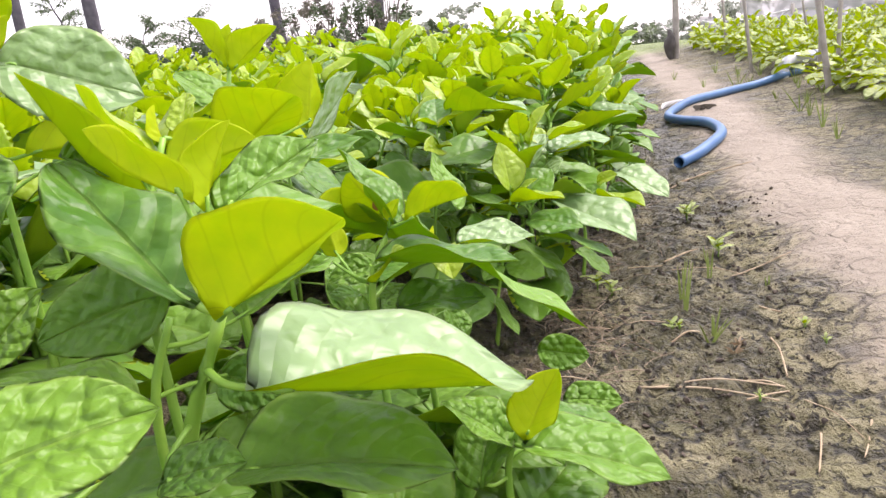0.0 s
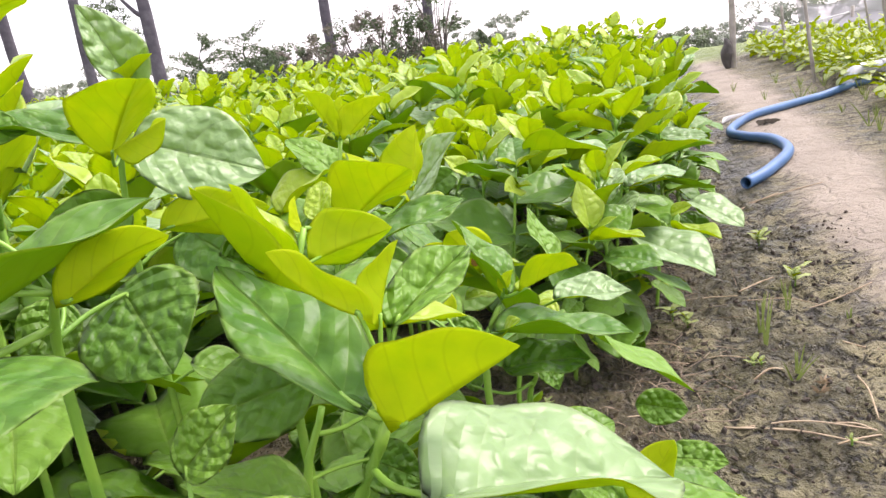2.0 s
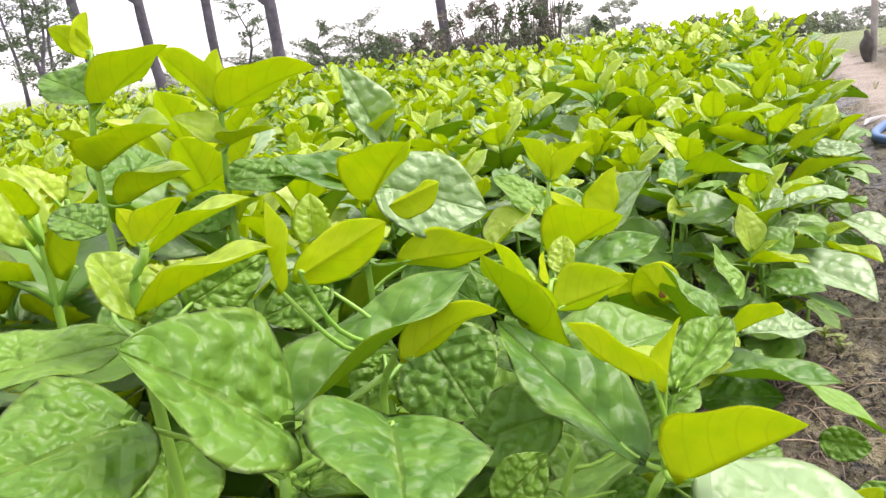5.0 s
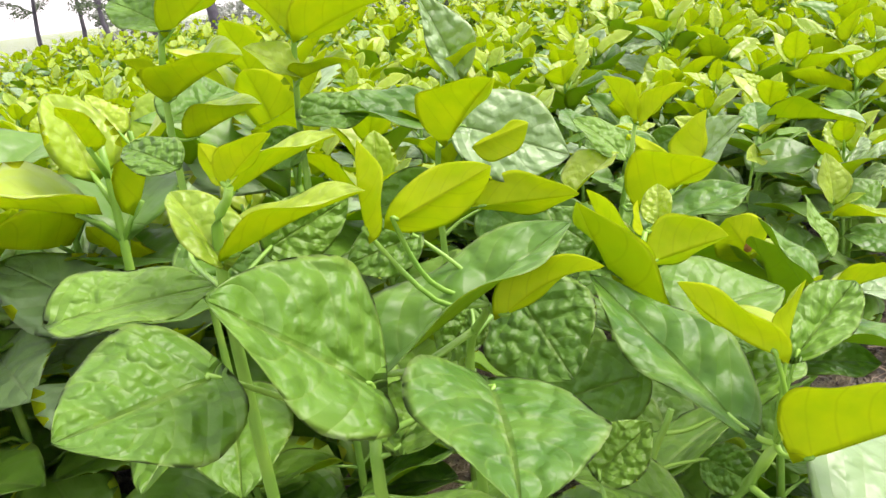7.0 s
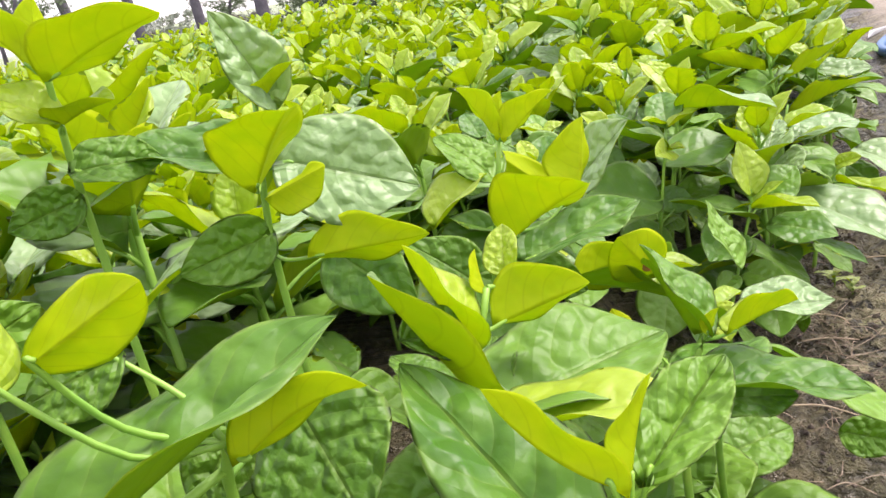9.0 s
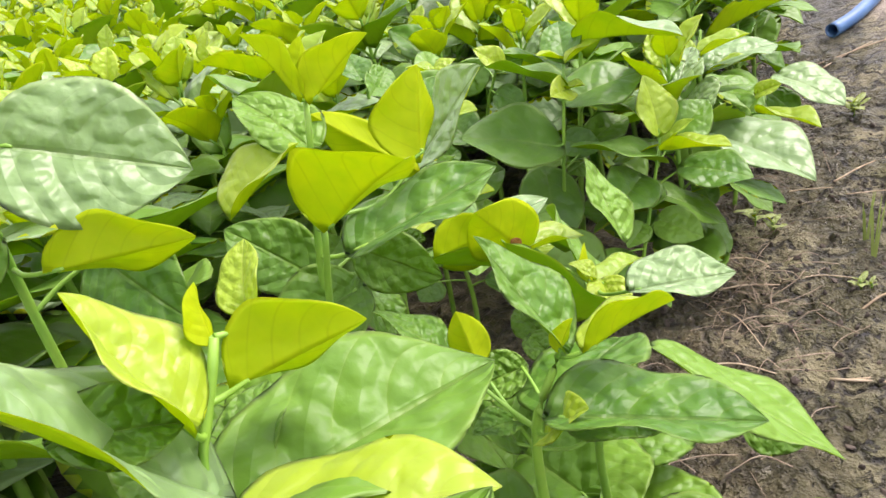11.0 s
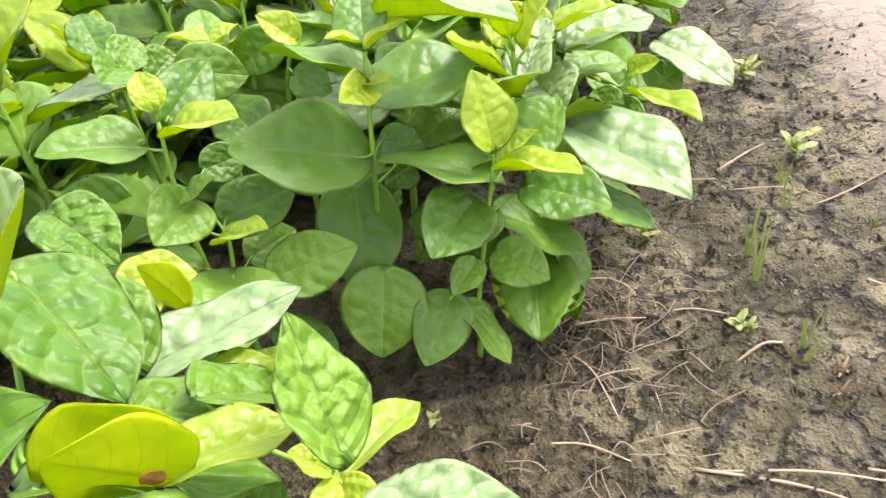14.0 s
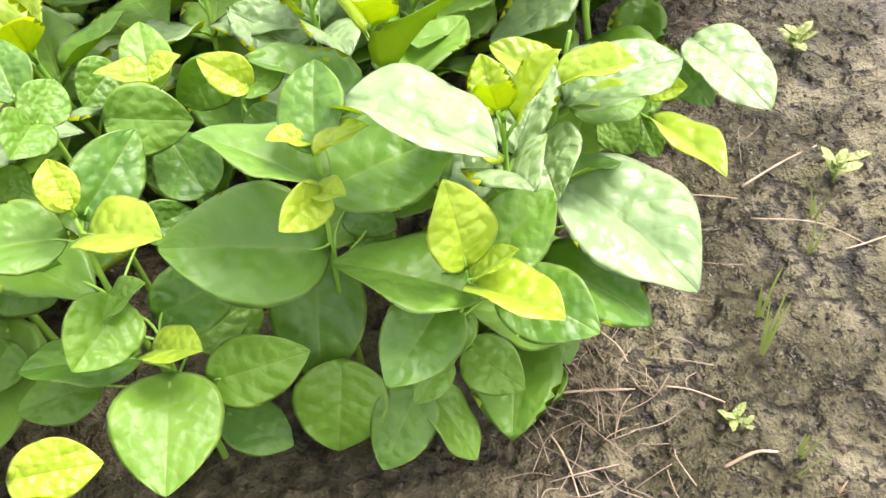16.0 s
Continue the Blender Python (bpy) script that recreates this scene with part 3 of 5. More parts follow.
p.leaf((-0.149, 0.347, 0.532), (-0.120, 0.269, 0.531), 1.06, -19, 0.43, 0, 0.04)
p.leaf((-0.254, 0.302, 0.558), (-0.282, 0.241, 0.564), 1.10, -28, 0.16, 0, 0.01)
p.leaf((-0.337, 0.312, 0.578), (-0.286, 0.359, 0.576), 0.81, 17, 0.40, 0, -0.00)
p.leaf((-0.191, 0.333, 0.507), (-0.186, 0.379, 0.516), 0.84, 16, 0.4, 0)
p.done(8)
p = key_plant((-0.196, 0.453, 0.030), (-0.190, 0.447, 0.475), (-0.167, 0.423, 0.537))
p.leaf((-0.211, 0.367, 0.525), (-0.125, 0.459, 0.571), 0.60, -2, 1.13, 0, 0.00)
p.leaf((-0.157, 0.417, 0.534), (-0.105, 0.425, 0.558), 0.59, -59, 1.26, 1, 0.12)
p.leaf((-0.160, 0.472, 0.519), (-0.127, 0.440, 0.484), 1.25, 39, 0.13, 0, 0.00)
p.leaf((-0.197, 0.382, 0.598), (-0.147, 0.381, 0.623), 0.59, -95, 1.53, 1, 0.04)
p.leaf((-0.208, 0.375, 0.595), (-0.213, 0.390, 0.637), 0.96, 108, 0.66, 1, -0.04)
p.leaf((-0.203, 0.425, 0.576), (-0.241, 0.414, 0.564), 0.84, -58, 0.3, 0)
p.leaf((-0.188, 0.459, 0.519), (-0.202, 0.437, 0.494), 0.88, -51, 0.3, 0)
p.leaf((-0.129, 0.540, 0.517), (-0.098, 0.565, 0.501), 0.84, 41, 0.8, 0)
p.done(8)
p = key_plant((-0.281, 0.355, 0.030), (-0.277, 0.354, 0.574), (-0.260, 0.350, 0.627))
p.leaf((-0.266, 0.351, 0.594), (-0.204, 0.371, 0.617), 0.67, 0, 1.3, 1)
p.leaf((-0.272, 0.349, 0.591), (-0.301, 0.362, 0.623), 0.92, 0, 1.3, 1)
p.leaf((-0.261, 0.351, 0.629), (-0.240, 0.360, 0.648), 0.84, -41, 0.9, 1)
p.leaf((-0.264, 0.350, 0.630), (-0.273, 0.353, 0.647), 0.84, 112, 0.9, 1)
p.leaf((-0.286, 0.416, 0.575), (-0.250, 0.449, 0.592), 0.76, 74, 0.3, 0)
p.leaf((-0.337, 0.416, 0.579), (-0.288, 0.409, 0.550), 0.86, 48, 0.3, 0)
p.leaf((-0.282, 0.385, 0.615), (-0.237, 0.421, 0.634), 0.66, 0, 1.2, 1)
p.leaf((-0.343, 0.426, 0.621), (-0.380, 0.432, 0.633), 0.84, -26, 0.4, 0)
p.done(8)
p = key_plant((-0.392, 0.663, 0.030), (-0.386, 0.659, 0.560), (-0.363, 0.640, 0.693))
p.leaf((-0.371, 0.635, 0.682), (-0.408, 0.628, 0.728), 0.84, 54, 0.7, 1)
p.leaf((-0.355, 0.636, 0.673), (-0.277, 0.648, 0.698), 0.84, -26, 0.7, 1)
p.leaf((-0.364, 0.640, 0.693), (-0.362, 0.648, 0.723), 0.84, -98, 0.9, 1)
p.leaf((-0.368, 0.639, 0.646), (-0.398, 0.615, 0.672), 0.84, -40, 0.6, 1)
p.leaf((-0.365, 0.638, 0.641), (-0.313, 0.628, 0.653), 0.81, 0, 1.2, 1)
p.leaf((-0.375, 0.650, 0.608), (-0.327, 0.682, 0.602), 0.84, 39, 0.5, 0)
p.leaf((-0.379, 0.645, 0.589), (-0.413, 0.612, 0.581), 0.81, -79, 0.5, 0)
p.done(8)
p = key_plant((-0.474, 0.597, 0.030), (-0.467, 0.595, 0.609), (-0.439, 0.588, 0.734))
p.leaf((-0.440, 0.588, 0.691), (-0.383, 0.610, 0.730), 0.84, -22, 0.7, 1)
p.leaf((-0.440, 0.586, 0.730), (-0.440, 0.596, 0.764), 0.84, -92, 1, 1)
p.leaf((-0.443, 0.586, 0.733), (-0.463, 0.576, 0.754), 0.84, 67, 0.7, 1)
p.leaf((-0.444, 0.588, 0.694), (-0.496, 0.595, 0.719), 0.84, -33, 0.6, 0)
p.leaf((-0.449, 0.584, 0.641), (-0.380, 0.583, 0.668), 1.24, 5, 1.4, 1)
p.leaf((-0.459, 0.594, 0.642), (-0.482, 0.574, 0.675), 1.30, 0, 1.2, 1)
p.leaf((-0.460, 0.618, 0.603), (-0.403, 0.636, 0.624), 1.30, 0, 1.2, 1)
p.leaf((-0.482, 0.618, 0.620), (-0.460, 0.695, 0.629), 0.84, 33, 0.5, 0)
p.done(8)
p = key_plant((-0.296, 0.735, 0.030), (-0.291, 0.733, 0.502), (-0.271, 0.729, 0.627))
p.leaf((-0.260, 0.736, 0.624), (-0.281, 0.713, 0.694), 0.69, -82, 0.97, 5, 0.03)
p.leaf((-0.266, 0.729, 0.624), (-0.235, 0.732, 0.649), 0.99, 0, 1.2, 1)
p.leaf((-0.251, 0.660, 0.578), (-0.202, 0.627, 0.630), 1.07, -11, 1.80, 1, 0.05)
p.leaf((-0.276, 0.714, 0.577), (-0.314, 0.711, 0.597), 1.30, 0, 1.2, 1)
p.leaf((-0.262, 0.737, 0.576), (-0.168, 0.761, 0.537), 0.90, 56, 0.45, 5, 0.01)
p.leaf((-0.211, 0.597, 0.587), (-0.170, 0.589, 0.602), 0.84, -131, 1.71, 1, -0.01)
p.leaf((-0.244, 0.712, 0.506), (-0.155, 0.715, 0.513), 0.60, -69, 1.15, 1, 0.02)
p.leaf((-0.281, 0.714, 0.579), (-0.372, 0.680, 0.607), 0.84, -16, 0.9, 0)
p.leaf((-0.291, 0.728, 0.521), (-0.346, 0.682, 0.512), 0.74, -74, 0.4, 0)
p.leaf((-0.251, 0.760, 0.491), (-0.178, 0.723, 0.451), 0.74, 51, 0.3, 0)
p.leaf((-0.170, 0.799, 0.491), (-0.129, 0.837, 0.520), 1.08, 0, 1.2, 1)
p.done(8)
p = key_plant((-0.147, 0.817, 0.030), (-0.140, 0.819, 0.385), (-0.112, 0.827, 0.551))
p.leaf((-0.104, 0.783, 0.478), (-0.039, 0.753, 0.525), 1.10, -36, 1.36, 1, 0.03)
p.leaf((-0.115, 0.817, 0.556), (-0.141, 0.823, 0.599), 0.84, 53, 1.1, 1)
p.leaf((-0.103, 0.819, 0.552), (-0.064, 0.836, 0.583), 0.84, -48, 1.1, 1)
p.leaf((-0.109, 0.821, 0.564), (-0.105, 0.829, 0.590), 0.84, -96, 1.1, 1)
p.leaf((-0.126, 0.846, 0.513), (-0.178, 0.866, 0.552), 0.84, -9, 0.4, 0)
p.leaf((-0.100, 0.817, 0.445), (-0.003, 0.869, 0.470), 0.74, 6, 0.53, 0, 0.00)
p.leaf((-0.053, 0.857, 0.492), (-0.045, 0.875, 0.550), 1.13, -99, 1.20, 1, 0.01)
p.leaf((-0.073, 0.951, 0.458), (-0.007, 0.916, 0.532), 0.73, 42, 0.45, 5, 0.02)
p.leaf((-0.068, 0.883, 0.474), (-0.123, 0.857, 0.533), 0.56, 101, 2.10, 1, 0.07)
p.leaf((-0.160, 0.864, 0.405), (-0.228, 0.881, 0.448), 0.76, -42, 0.3, 0)
p.leaf((-0.129, 0.881, 0.389), (-0.105, 0.839, 0.351), 0.84, -30, 0.3, 0)
p.leaf((-0.117, 0.830, 0.406), (-0.172, 0.773, 0.394), 0.84, -39, 0.4, 0)
p.leaf((-0.120, 0.874, 0.417), (-0.058, 0.860, 0.391), 0.74, 64, 0.4, 0)
p.done(8)
p = key_plant((-0.115, 0.558, 0.030), (-0.111, 0.566, 0.433), (-0.094, 0.597, 0.517))
p.leaf((-0.085, 0.612, 0.519), (-0.086, 0.633, 0.542), 0.84, -18, 0.6, 1)
p.leaf((-0.095, 0.597, 0.516), (-0.099, 0.606, 0.538), 0.84, -117, 1.1, 1)
p.leaf((-0.088, 0.595, 0.495), (-0.037, 0.616, 0.506), 1.07, -68, 1.50, 1, 0.01)
p.leaf((-0.100, 0.565, 0.500), (-0.131, 0.573, 0.557), 1.02, 32, 1.11, 1, -0.03)
p.leaf((-0.097, 0.577, 0.446), (0.003, 0.663, 0.447), 0.78, 9, 0.83, 0, 0.00)
p.leaf((-0.100, 0.567, 0.458), (-0.128, 0.506, 0.568), 0.69, -23, 0.66, 5, -0.02)
p.leaf((-0.106, 0.595, 0.445), (-0.107, 0.647, 0.460), 0.84, -9, 0.4, 0)
p.leaf((-0.119, 0.581, 0.447), (-0.167, 0.612, 0.469), 0.84, 15, 0.3, 0)
p.leaf((-0.086, 0.547, 0.450), (0.012, 0.573, 0.451), 0.84, -11, 0.6, 1)
p.done(8)
p = key_plant((0.005, 0.692, 0.030), (0.010, 0.695, 0.359), (0.030, 0.705, 0.416))
p.leaf((0.031, 0.707, 0.422), (-0.008, 0.739, 0.479), 0.84, 28, 0.66, 0, -0.00)
p.leaf((0.049, 0.699, 0.423), (0.096, 0.725, 0.431), 1.11, -34, 1.35, 1, 0.03)
p.leaf((0.032, 0.699, 0.424), (0.041, 0.707, 0.438), 0.84, -90, 1.1, 1)
p.leaf((0.029, 0.679, 0.395), (0.131, 0.672, 0.387), 0.80, -7, 0.68, 0, 0.00)
p.leaf((0.092, 0.780, 0.357), (0.188, 0.733, 0.300), 0.85, -25, 0.19, 0, -0.00)
p.leaf((-0.025, 0.752, 0.386), (-0.034, 0.767, 0.415), 0.84, 156, 0.6, 1)
p.leaf((-0.042, 0.752, 0.390), (-0.088, 0.766, 0.423), 0.84, 23, 0.5, 0)
p.leaf((0.023, 0.723, 0.366), (0.072, 0.812, 0.353), 0.84, -17, 0.3, 0)
p.leaf((0.001, 0.767, 0.367), (-0.038, 0.758, 0.357), 0.84, -32, 0.4, 0)
p.leaf((-0.005, 0.734, 0.351), (-0.029, 0.714, 0.359), 0.84, -7, 0.4, 0)
p.leaf((0.019, 0.684, 0.380), (0.044, 0.668, 0.408), 0.84, 17, 0.5, 1)
p.done(8)
p = key_plant((0.019, 0.951, 0.030), (0.026, 0.953, 0.217), (0.054, 0.960, 0.310))
p.leaf((0.078, 0.911, 0.382), (0.058, 0.953, 0.435), 0.75, 39, 0.31, 0, 0.01)
p.leaf((0.040, 0.990, 0.312), (0.013, 1.075, 0.338), 0.84, 60, 0.5, 0)
p.leaf((0.060, 0.966, 0.308), (0.097, 1.023, 0.299), 0.61, 0, 1.2, 1)
p.leaf((0.053, 0.962, 0.313), (0.048, 0.981, 0.344), 0.84, -117, 1, 1)
p.leaf((0.084, 0.884, 0.346), (0.162, 0.904, 0.340), 0.84, 9, 0.83, 5, -0.00)
p.leaf((0.059, 0.949, 0.319), (0.068, 0.913, 0.298), 1.05, 0, 0.9, 1)
p.leaf((0.052, 0.955, 0.320), (0.032, 0.957, 0.337), 1.08, 0, 1, 1)
p.leaf((0.001, 0.905, 0.382), (-0.027, 0.875, 0.434), 0.93, 65, 0.40, 1, -0.00)
p.leaf((-0.004, 0.908, 0.378), (0.049, 0.944, 0.369), 0.84, 0, 1.2, 1)
p.leaf((0.029, 0.867, 0.340), (-0.004, 0.825, 0.431), 0.85, -11, 1.03, 0, -0.00)
p.leaf((0.057, 0.971, 0.241), (0.073, 0.951, 0.206), 0.84, 1, 0.3, 0)
p.leaf((-0.003, 0.974, 0.255), (-0.027, 1.005, 0.271), 1.00, -13, 0.3, 0)
p.leaf((-0.001, 0.899, 0.389), (-0.006, 0.893, 0.399), 0.84, 65, 0.2, 3)
p.leaf((-0.012, 0.956, 0.266), (0.014, 0.927, 0.253), 0.87, 14, 0.3, 0)
p.leaf((-0.011, 0.973, 0.369), (0.028, 1.016, 0.318), 0.84, 6, 0.4, 0)
p.done(8)
p = key_plant((-0.139, 0.806, 0.030), (-0.133, 0.803, 0.374), (-0.112, 0.793, 0.476))
p.leaf((-0.091, 1.056, 0.322), (0.015, 1.112, 0.336), 0.62, 6, 0.37, 5, -0.00)
p.leaf((-0.073, 1.111, 0.334), (-0.104, 1.125, 0.362), 0.84, 110, 0.5, 1)
p.leaf((-0.031, 1.066, 0.294), (0.017, 1.074, 0.298), 0.84, 12, 0.5, 1)
p.leaf((-0.075, 1.026, 0.351), (-0.133, 1.060, 0.415), 0.84, 15, 0.3, 0)
p.done(8)
p = key_plant((-0.088, 0.384, 0.030), (-0.086, 0.380, 0.363), (-0.079, 0.363, 0.412))
p.leaf((-0.088, 0.336, 0.431), (-0.027, 0.372, 0.436), 0.84, 31, 0.4, 0)
p.leaf((-0.111, 0.401, 0.452), (-0.084, 0.410, 0.478), 0.84, 51, 0.4, 0)
p.leaf((-0.073, 0.433, 0.410), (-0.130, 0.425, 0.430), 0.84, -1, 0.3, 0)
p.done(0)
p = key_plant((-0.125, 0.947, 0.030), (-0.121, 0.952, 0.317), (-0.107, 0.970, 0.378))
p.leaf((-0.118, 1.026, 0.428), (-0.046, 0.964, 0.378), 0.84, -24, 0.3, 0)
p.leaf((-0.047, 0.970, 0.368), (0.018, 0.991, 0.317), 0.84, -9, 0.4, 0)
p.leaf((-0.074, 0.912, 0.376), (0.031, 0.942, 0.332), 0.84, -23, 0.4, 0)
p.leaf((-0.119, 0.960, 0.384), (-0.088, 0.960, 0.378), 0.84, 20, 0.3, 0)
p.leaf((-0.137, 1.153, 0.332), (-0.086, 1.173, 0.318), 0.84, 24, 0.4, 1)
p.leaf((-0.137, 1.090, 0.328), (-0.092, 1.134, 0.333), 0.84, 18, 0.6, 1)
p.leaf((-0.162, 1.148, 0.401), (-0.107, 1.111, 0.373), 0.84, 7, 0.5, 0)
p.leaf((-0.053, 1.034, 0.321), (0.004, 1.059, 0.314), 0.56, 0, 1.2, 1)
p.leaf((-0.068, 0.916, 0.382), (-0.009, 0.939, 0.388), 0.84, -90, 0.4, 1)
p.done(8)
p = key_plant((0.111, 1.381, 0.030), (0.121, 1.378, 0.100), (0.158, 1.369, 0.278))
p.leaf((0.159, 1.372, 0.298), (0.147, 1.396, 0.371), 0.84, 11, 0.35, 1)
p.leaf((0.174, 1.401, 0.266), (0.237, 1.446, 0.307), 0.84, 28, 0.3, 0)
p.leaf((0.166, 1.369, 0.278), (0.206, 1.375, 0.307), 0.68, 0, 1, 1)
p.leaf((0.167, 1.364, 0.272), (0.242, 1.317, 0.282), 0.84, -12, 0.9, 1)
p.leaf((0.193, 1.398, 0.231), (0.273, 1.348, 0.222), 0.84, 17, 0.25, 0)
p.leaf((0.156, 1.373, 0.254), (0.039, 1.378, 0.294), 0.84, 10, 0.4, 0)
p.leaf((0.129, 1.377, 0.233), (0.086, 1.294, 0.223), 0.87, -32, 0.35, 0)
p.leaf((0.150, 1.380, 0.217), (0.136, 1.338, 0.203), 0.75, -21, 0.3, 0)
p.leaf((0.126, 1.359, 0.168), (0.099, 1.318, 0.157), 0.75, -30, 0.35, 0)
p.leaf((0.150, 1.374, 0.166), (0.203, 1.339, 0.148), 0.88, 35, 0.2, 0)
p.leaf((0.026, 1.350, 0.174), (0.012, 1.303, 0.094), 1.04, -25, 0.2, 0)
p.leaf((0.094, 1.349, 0.132), (0.060, 1.282, 0.094), 0.81, -26, 0.2, 0)
p.leaf((0.105, 1.359, 0.111), (0.149, 1.314, 0.055), 0.84, -30, 0.2, 0)
p.leaf((0.000, 1.431, 0.238), (-0.000, 1.348, 0.147), 0.80, -15, 0.25, 0)
p.leaf((0.154, 1.431, 0.183), (0.248, 1.418, 0.124), 0.84, 1, 0.2, 0)
p.leaf((0.225, 1.465, 0.119), (0.248, 1.422, 0.067), 0.84, -17, 0.2, 0)
p.leaf((0.243, 1.499, 0.124), (0.221, 1.529, 0.161), 0.77, -28, 0.2, 0)
p.leaf((0.238, 1.405, 0.081), (0.204, 1.370, 0.063), 0.84, -3, 0.9, 0)
p.leaf((0.238, 1.405, 0.081), (0.231, 1.394, 0.040), 0.84, 27, 0.6, 0)
p.done(0)
p = key_plant((0.012, 1.415, 0.030), (0.019, 1.413, 0.185), (0.048, 1.405, 0.412))
p.leaf((0.019, 1.400, 0.290), (-0.106, 1.366, 0.334), 0.84, -32, 0.4, 0)
p.leaf((0.044, 1.425, 0.344), (0.155, 1.477, 0.354), 0.84, 20, 0.25, 0)
p.leaf((0.040, 1.396, 0.373), (-0.061, 1.418, 0.414), 0.84, 16, 0.7, 0)
p.leaf((0.047, 1.383, 0.373), (0.025, 1.333, 0.381), 0.75, -53, 0.7, 1)
p.leaf((0.044, 1.383, 0.373), (0.071, 1.376, 0.376), 1.23, 0, 1, 1)
p.leaf((0.048, 1.402, 0.408), (0.046, 1.464, 0.448), 0.84, -6, 0.5, 0)
p.leaf((0.077, 1.422, 0.425), (0.197, 1.355, 0.423), 0.84, -13, 0.9, 5)
p.leaf((0.043, 1.403, 0.410), (0.012, 1.395, 0.422), 1.09, 0, 1.1, 1)
p.leaf((0.053, 1.390, 0.409), (0.097, 1.399, 0.427), 0.76, 0, 1.2, 1)
p.leaf((0.049, 1.503, 0.340), (0.128, 1.559, 0.329), 0.84, 22, 0.3, 0)
p.leaf((0.069, 1.486, 0.258), (0.130, 1.535, 0.273), 0.84, 20, 0.3, 0)
p.leaf((0.032, 1.488, 0.266), (0.083, 1.458, 0.254), 0.91, 43, 0.3, 0)
p.leaf((0.058, 1.485, 0.228), (0.030, 1.451, 0.225), 0.98, -46, 0.3, 0)
p.done(0)
p = key_plant((-0.133, 1.323, 0.030), (-0.130, 1.323, 0.170), (-0.116, 1.323, 0.258))
p.leaf((-0.114, 1.298, 0.229), (-0.094, 1.199, 0.207), 0.93, -19, 0.3, 0)
p.leaf((-0.080, 1.313, 0.211), (0.009, 1.336, 0.222), 0.76, 49, 0.25, 0)
p.leaf((-0.120, 1.311, 0.260), (-0.063, 1.296, 0.279), 0.84, -3, 0.8, 1)
p.leaf((-0.126, 1.352, 0.262), (-0.056, 1.396, 0.269), 0.84, 45, 0.35, 0)
p.leaf((-0.163, 1.328, 0.225), (-0.251, 1.297, 0.251), 0.84, 7, 0.4, 0)
p.leaf((-0.217, 1.325, 0.186), (-0.285, 1.292, 0.190), 0.84, -18, 0.25, 0)
p.leaf((-0.142, 1.330, 0.300), (-0.164, 1.267, 0.293), 1.05, -47, 0.6, 0)
p.leaf((-0.150, 1.326, 0.297), (-0.112, 1.339, 0.320), 0.97, 0, 0.8, 0)
p.leaf((-0.097, 1.323, 0.134), (-0.033, 1.304, 0.103), 0.84, 5, 0.2, 0)
p.leaf((-0.175, 1.318, 0.142), (-0.196, 1.280, 0.134), 1.05, -43, 0.2, 0)
p.leaf((-0.116, 1.360, 0.208), (-0.076, 1.416, 0.204), 0.78, 50, 0.2, 0)
p.leaf((-0.083, 1.426, 0.187), (-0.121, 1.376, 0.167), 0.85, -45, 0.2, 0)
p.done(0)
p = key_plant((-0.172, 1.360, 0.030), (-0.170, 1.361, 0.279), (-0.163, 1.367, 0.374))
p.leaf((-0.158, 1.378, 0.371), (-0.126, 1.450, 0.400), 0.76, 51, 0.4, 0)
p.leaf((-0.162, 1.365, 0.387), (-0.176, 1.392, 0.418), 0.88, 5, 0.8, 1)
p.leaf((-0.154, 1.359, 0.393), (-0.166, 1.356, 0.407), 1.30, 0, 1, 1)
p.leaf((-0.148, 1.358, 0.362), (-0.070, 1.332, 0.380), 0.84, 4, 0.8, 1)
p.leaf((-0.192, 1.367, 0.349), (-0.272, 1.324, 0.374), 0.84, -17, 0.6, 0)
p.leaf((-0.181, 1.502, 0.376), (-0.110, 1.520, 0.354), 0.94, 63, 0.3, 0)
p.leaf((-0.114, 1.488, 0.290), (-0.157, 1.541, 0.325), 0.98, -15, 0.3, 0)
p.leaf((-0.247, 1.400, 0.274), (-0.335, 1.383, 0.270), 0.84, -54, 0.3, 0)
p.leaf((-0.315, 1.359, 0.210), (-0.334, 1.312, 0.191), 1.05, -49, 0.3, 0)
p.leaf((-0.296, 1.456, 0.344), (-0.256, 1.446, 0.327), 1.05, 41, 0.3, 0)
p.leaf((-0.168, 1.444, 0.280), (-0.127, 1.475, 0.278), 0.95, 59, 0.3, 0)
p.done(0)
p = key_plant((0.225, 1.615, 0.030), (0.232, 1.614, 0.208), (0.259, 1.612, 0.366))
p.leaf((0.224, 1.542, 0.280), (0.241, 1.454, 0.285), 1.05, 21, 0.7, 5)
p.leaf((0.236, 1.578, 0.332), (0.179, 1.599, 0.365), 0.84, -16, 0.9, 1)
p.leaf((0.250, 1.560, 0.340), (0.320, 1.561, 0.360), 0.93, 0, 1.2, 1)
p.leaf((0.259, 1.569, 0.318), (0.372, 1.616, 0.323), 0.84, 8, 0.4, 5)
p.leaf((0.262, 1.563, 0.311), (0.327, 1.556, 0.323), 0.70, 0, 1, 1)
p.leaf((0.226, 1.593, 0.261), (0.188, 1.677, 0.300), 0.74, -25, 0.4, 0)
p.leaf((0.266, 1.609, 0.272), (0.341, 1.635, 0.259), 0.84, 15, 0.3, 0)
p.leaf((0.256, 1.557, 0.216), (0.379, 1.443, 0.160), 0.84, 1, 0.6, 5)
p.leaf((0.295, 1.597, 0.104), (0.348, 1.565, 0.060), 0.84, -1, 0.3, 0)
p.leaf((0.308, 1.686, 0.201), (0.335, 1.658, 0.165), 1.05, 42, 0.3, 0)
p.done(0)
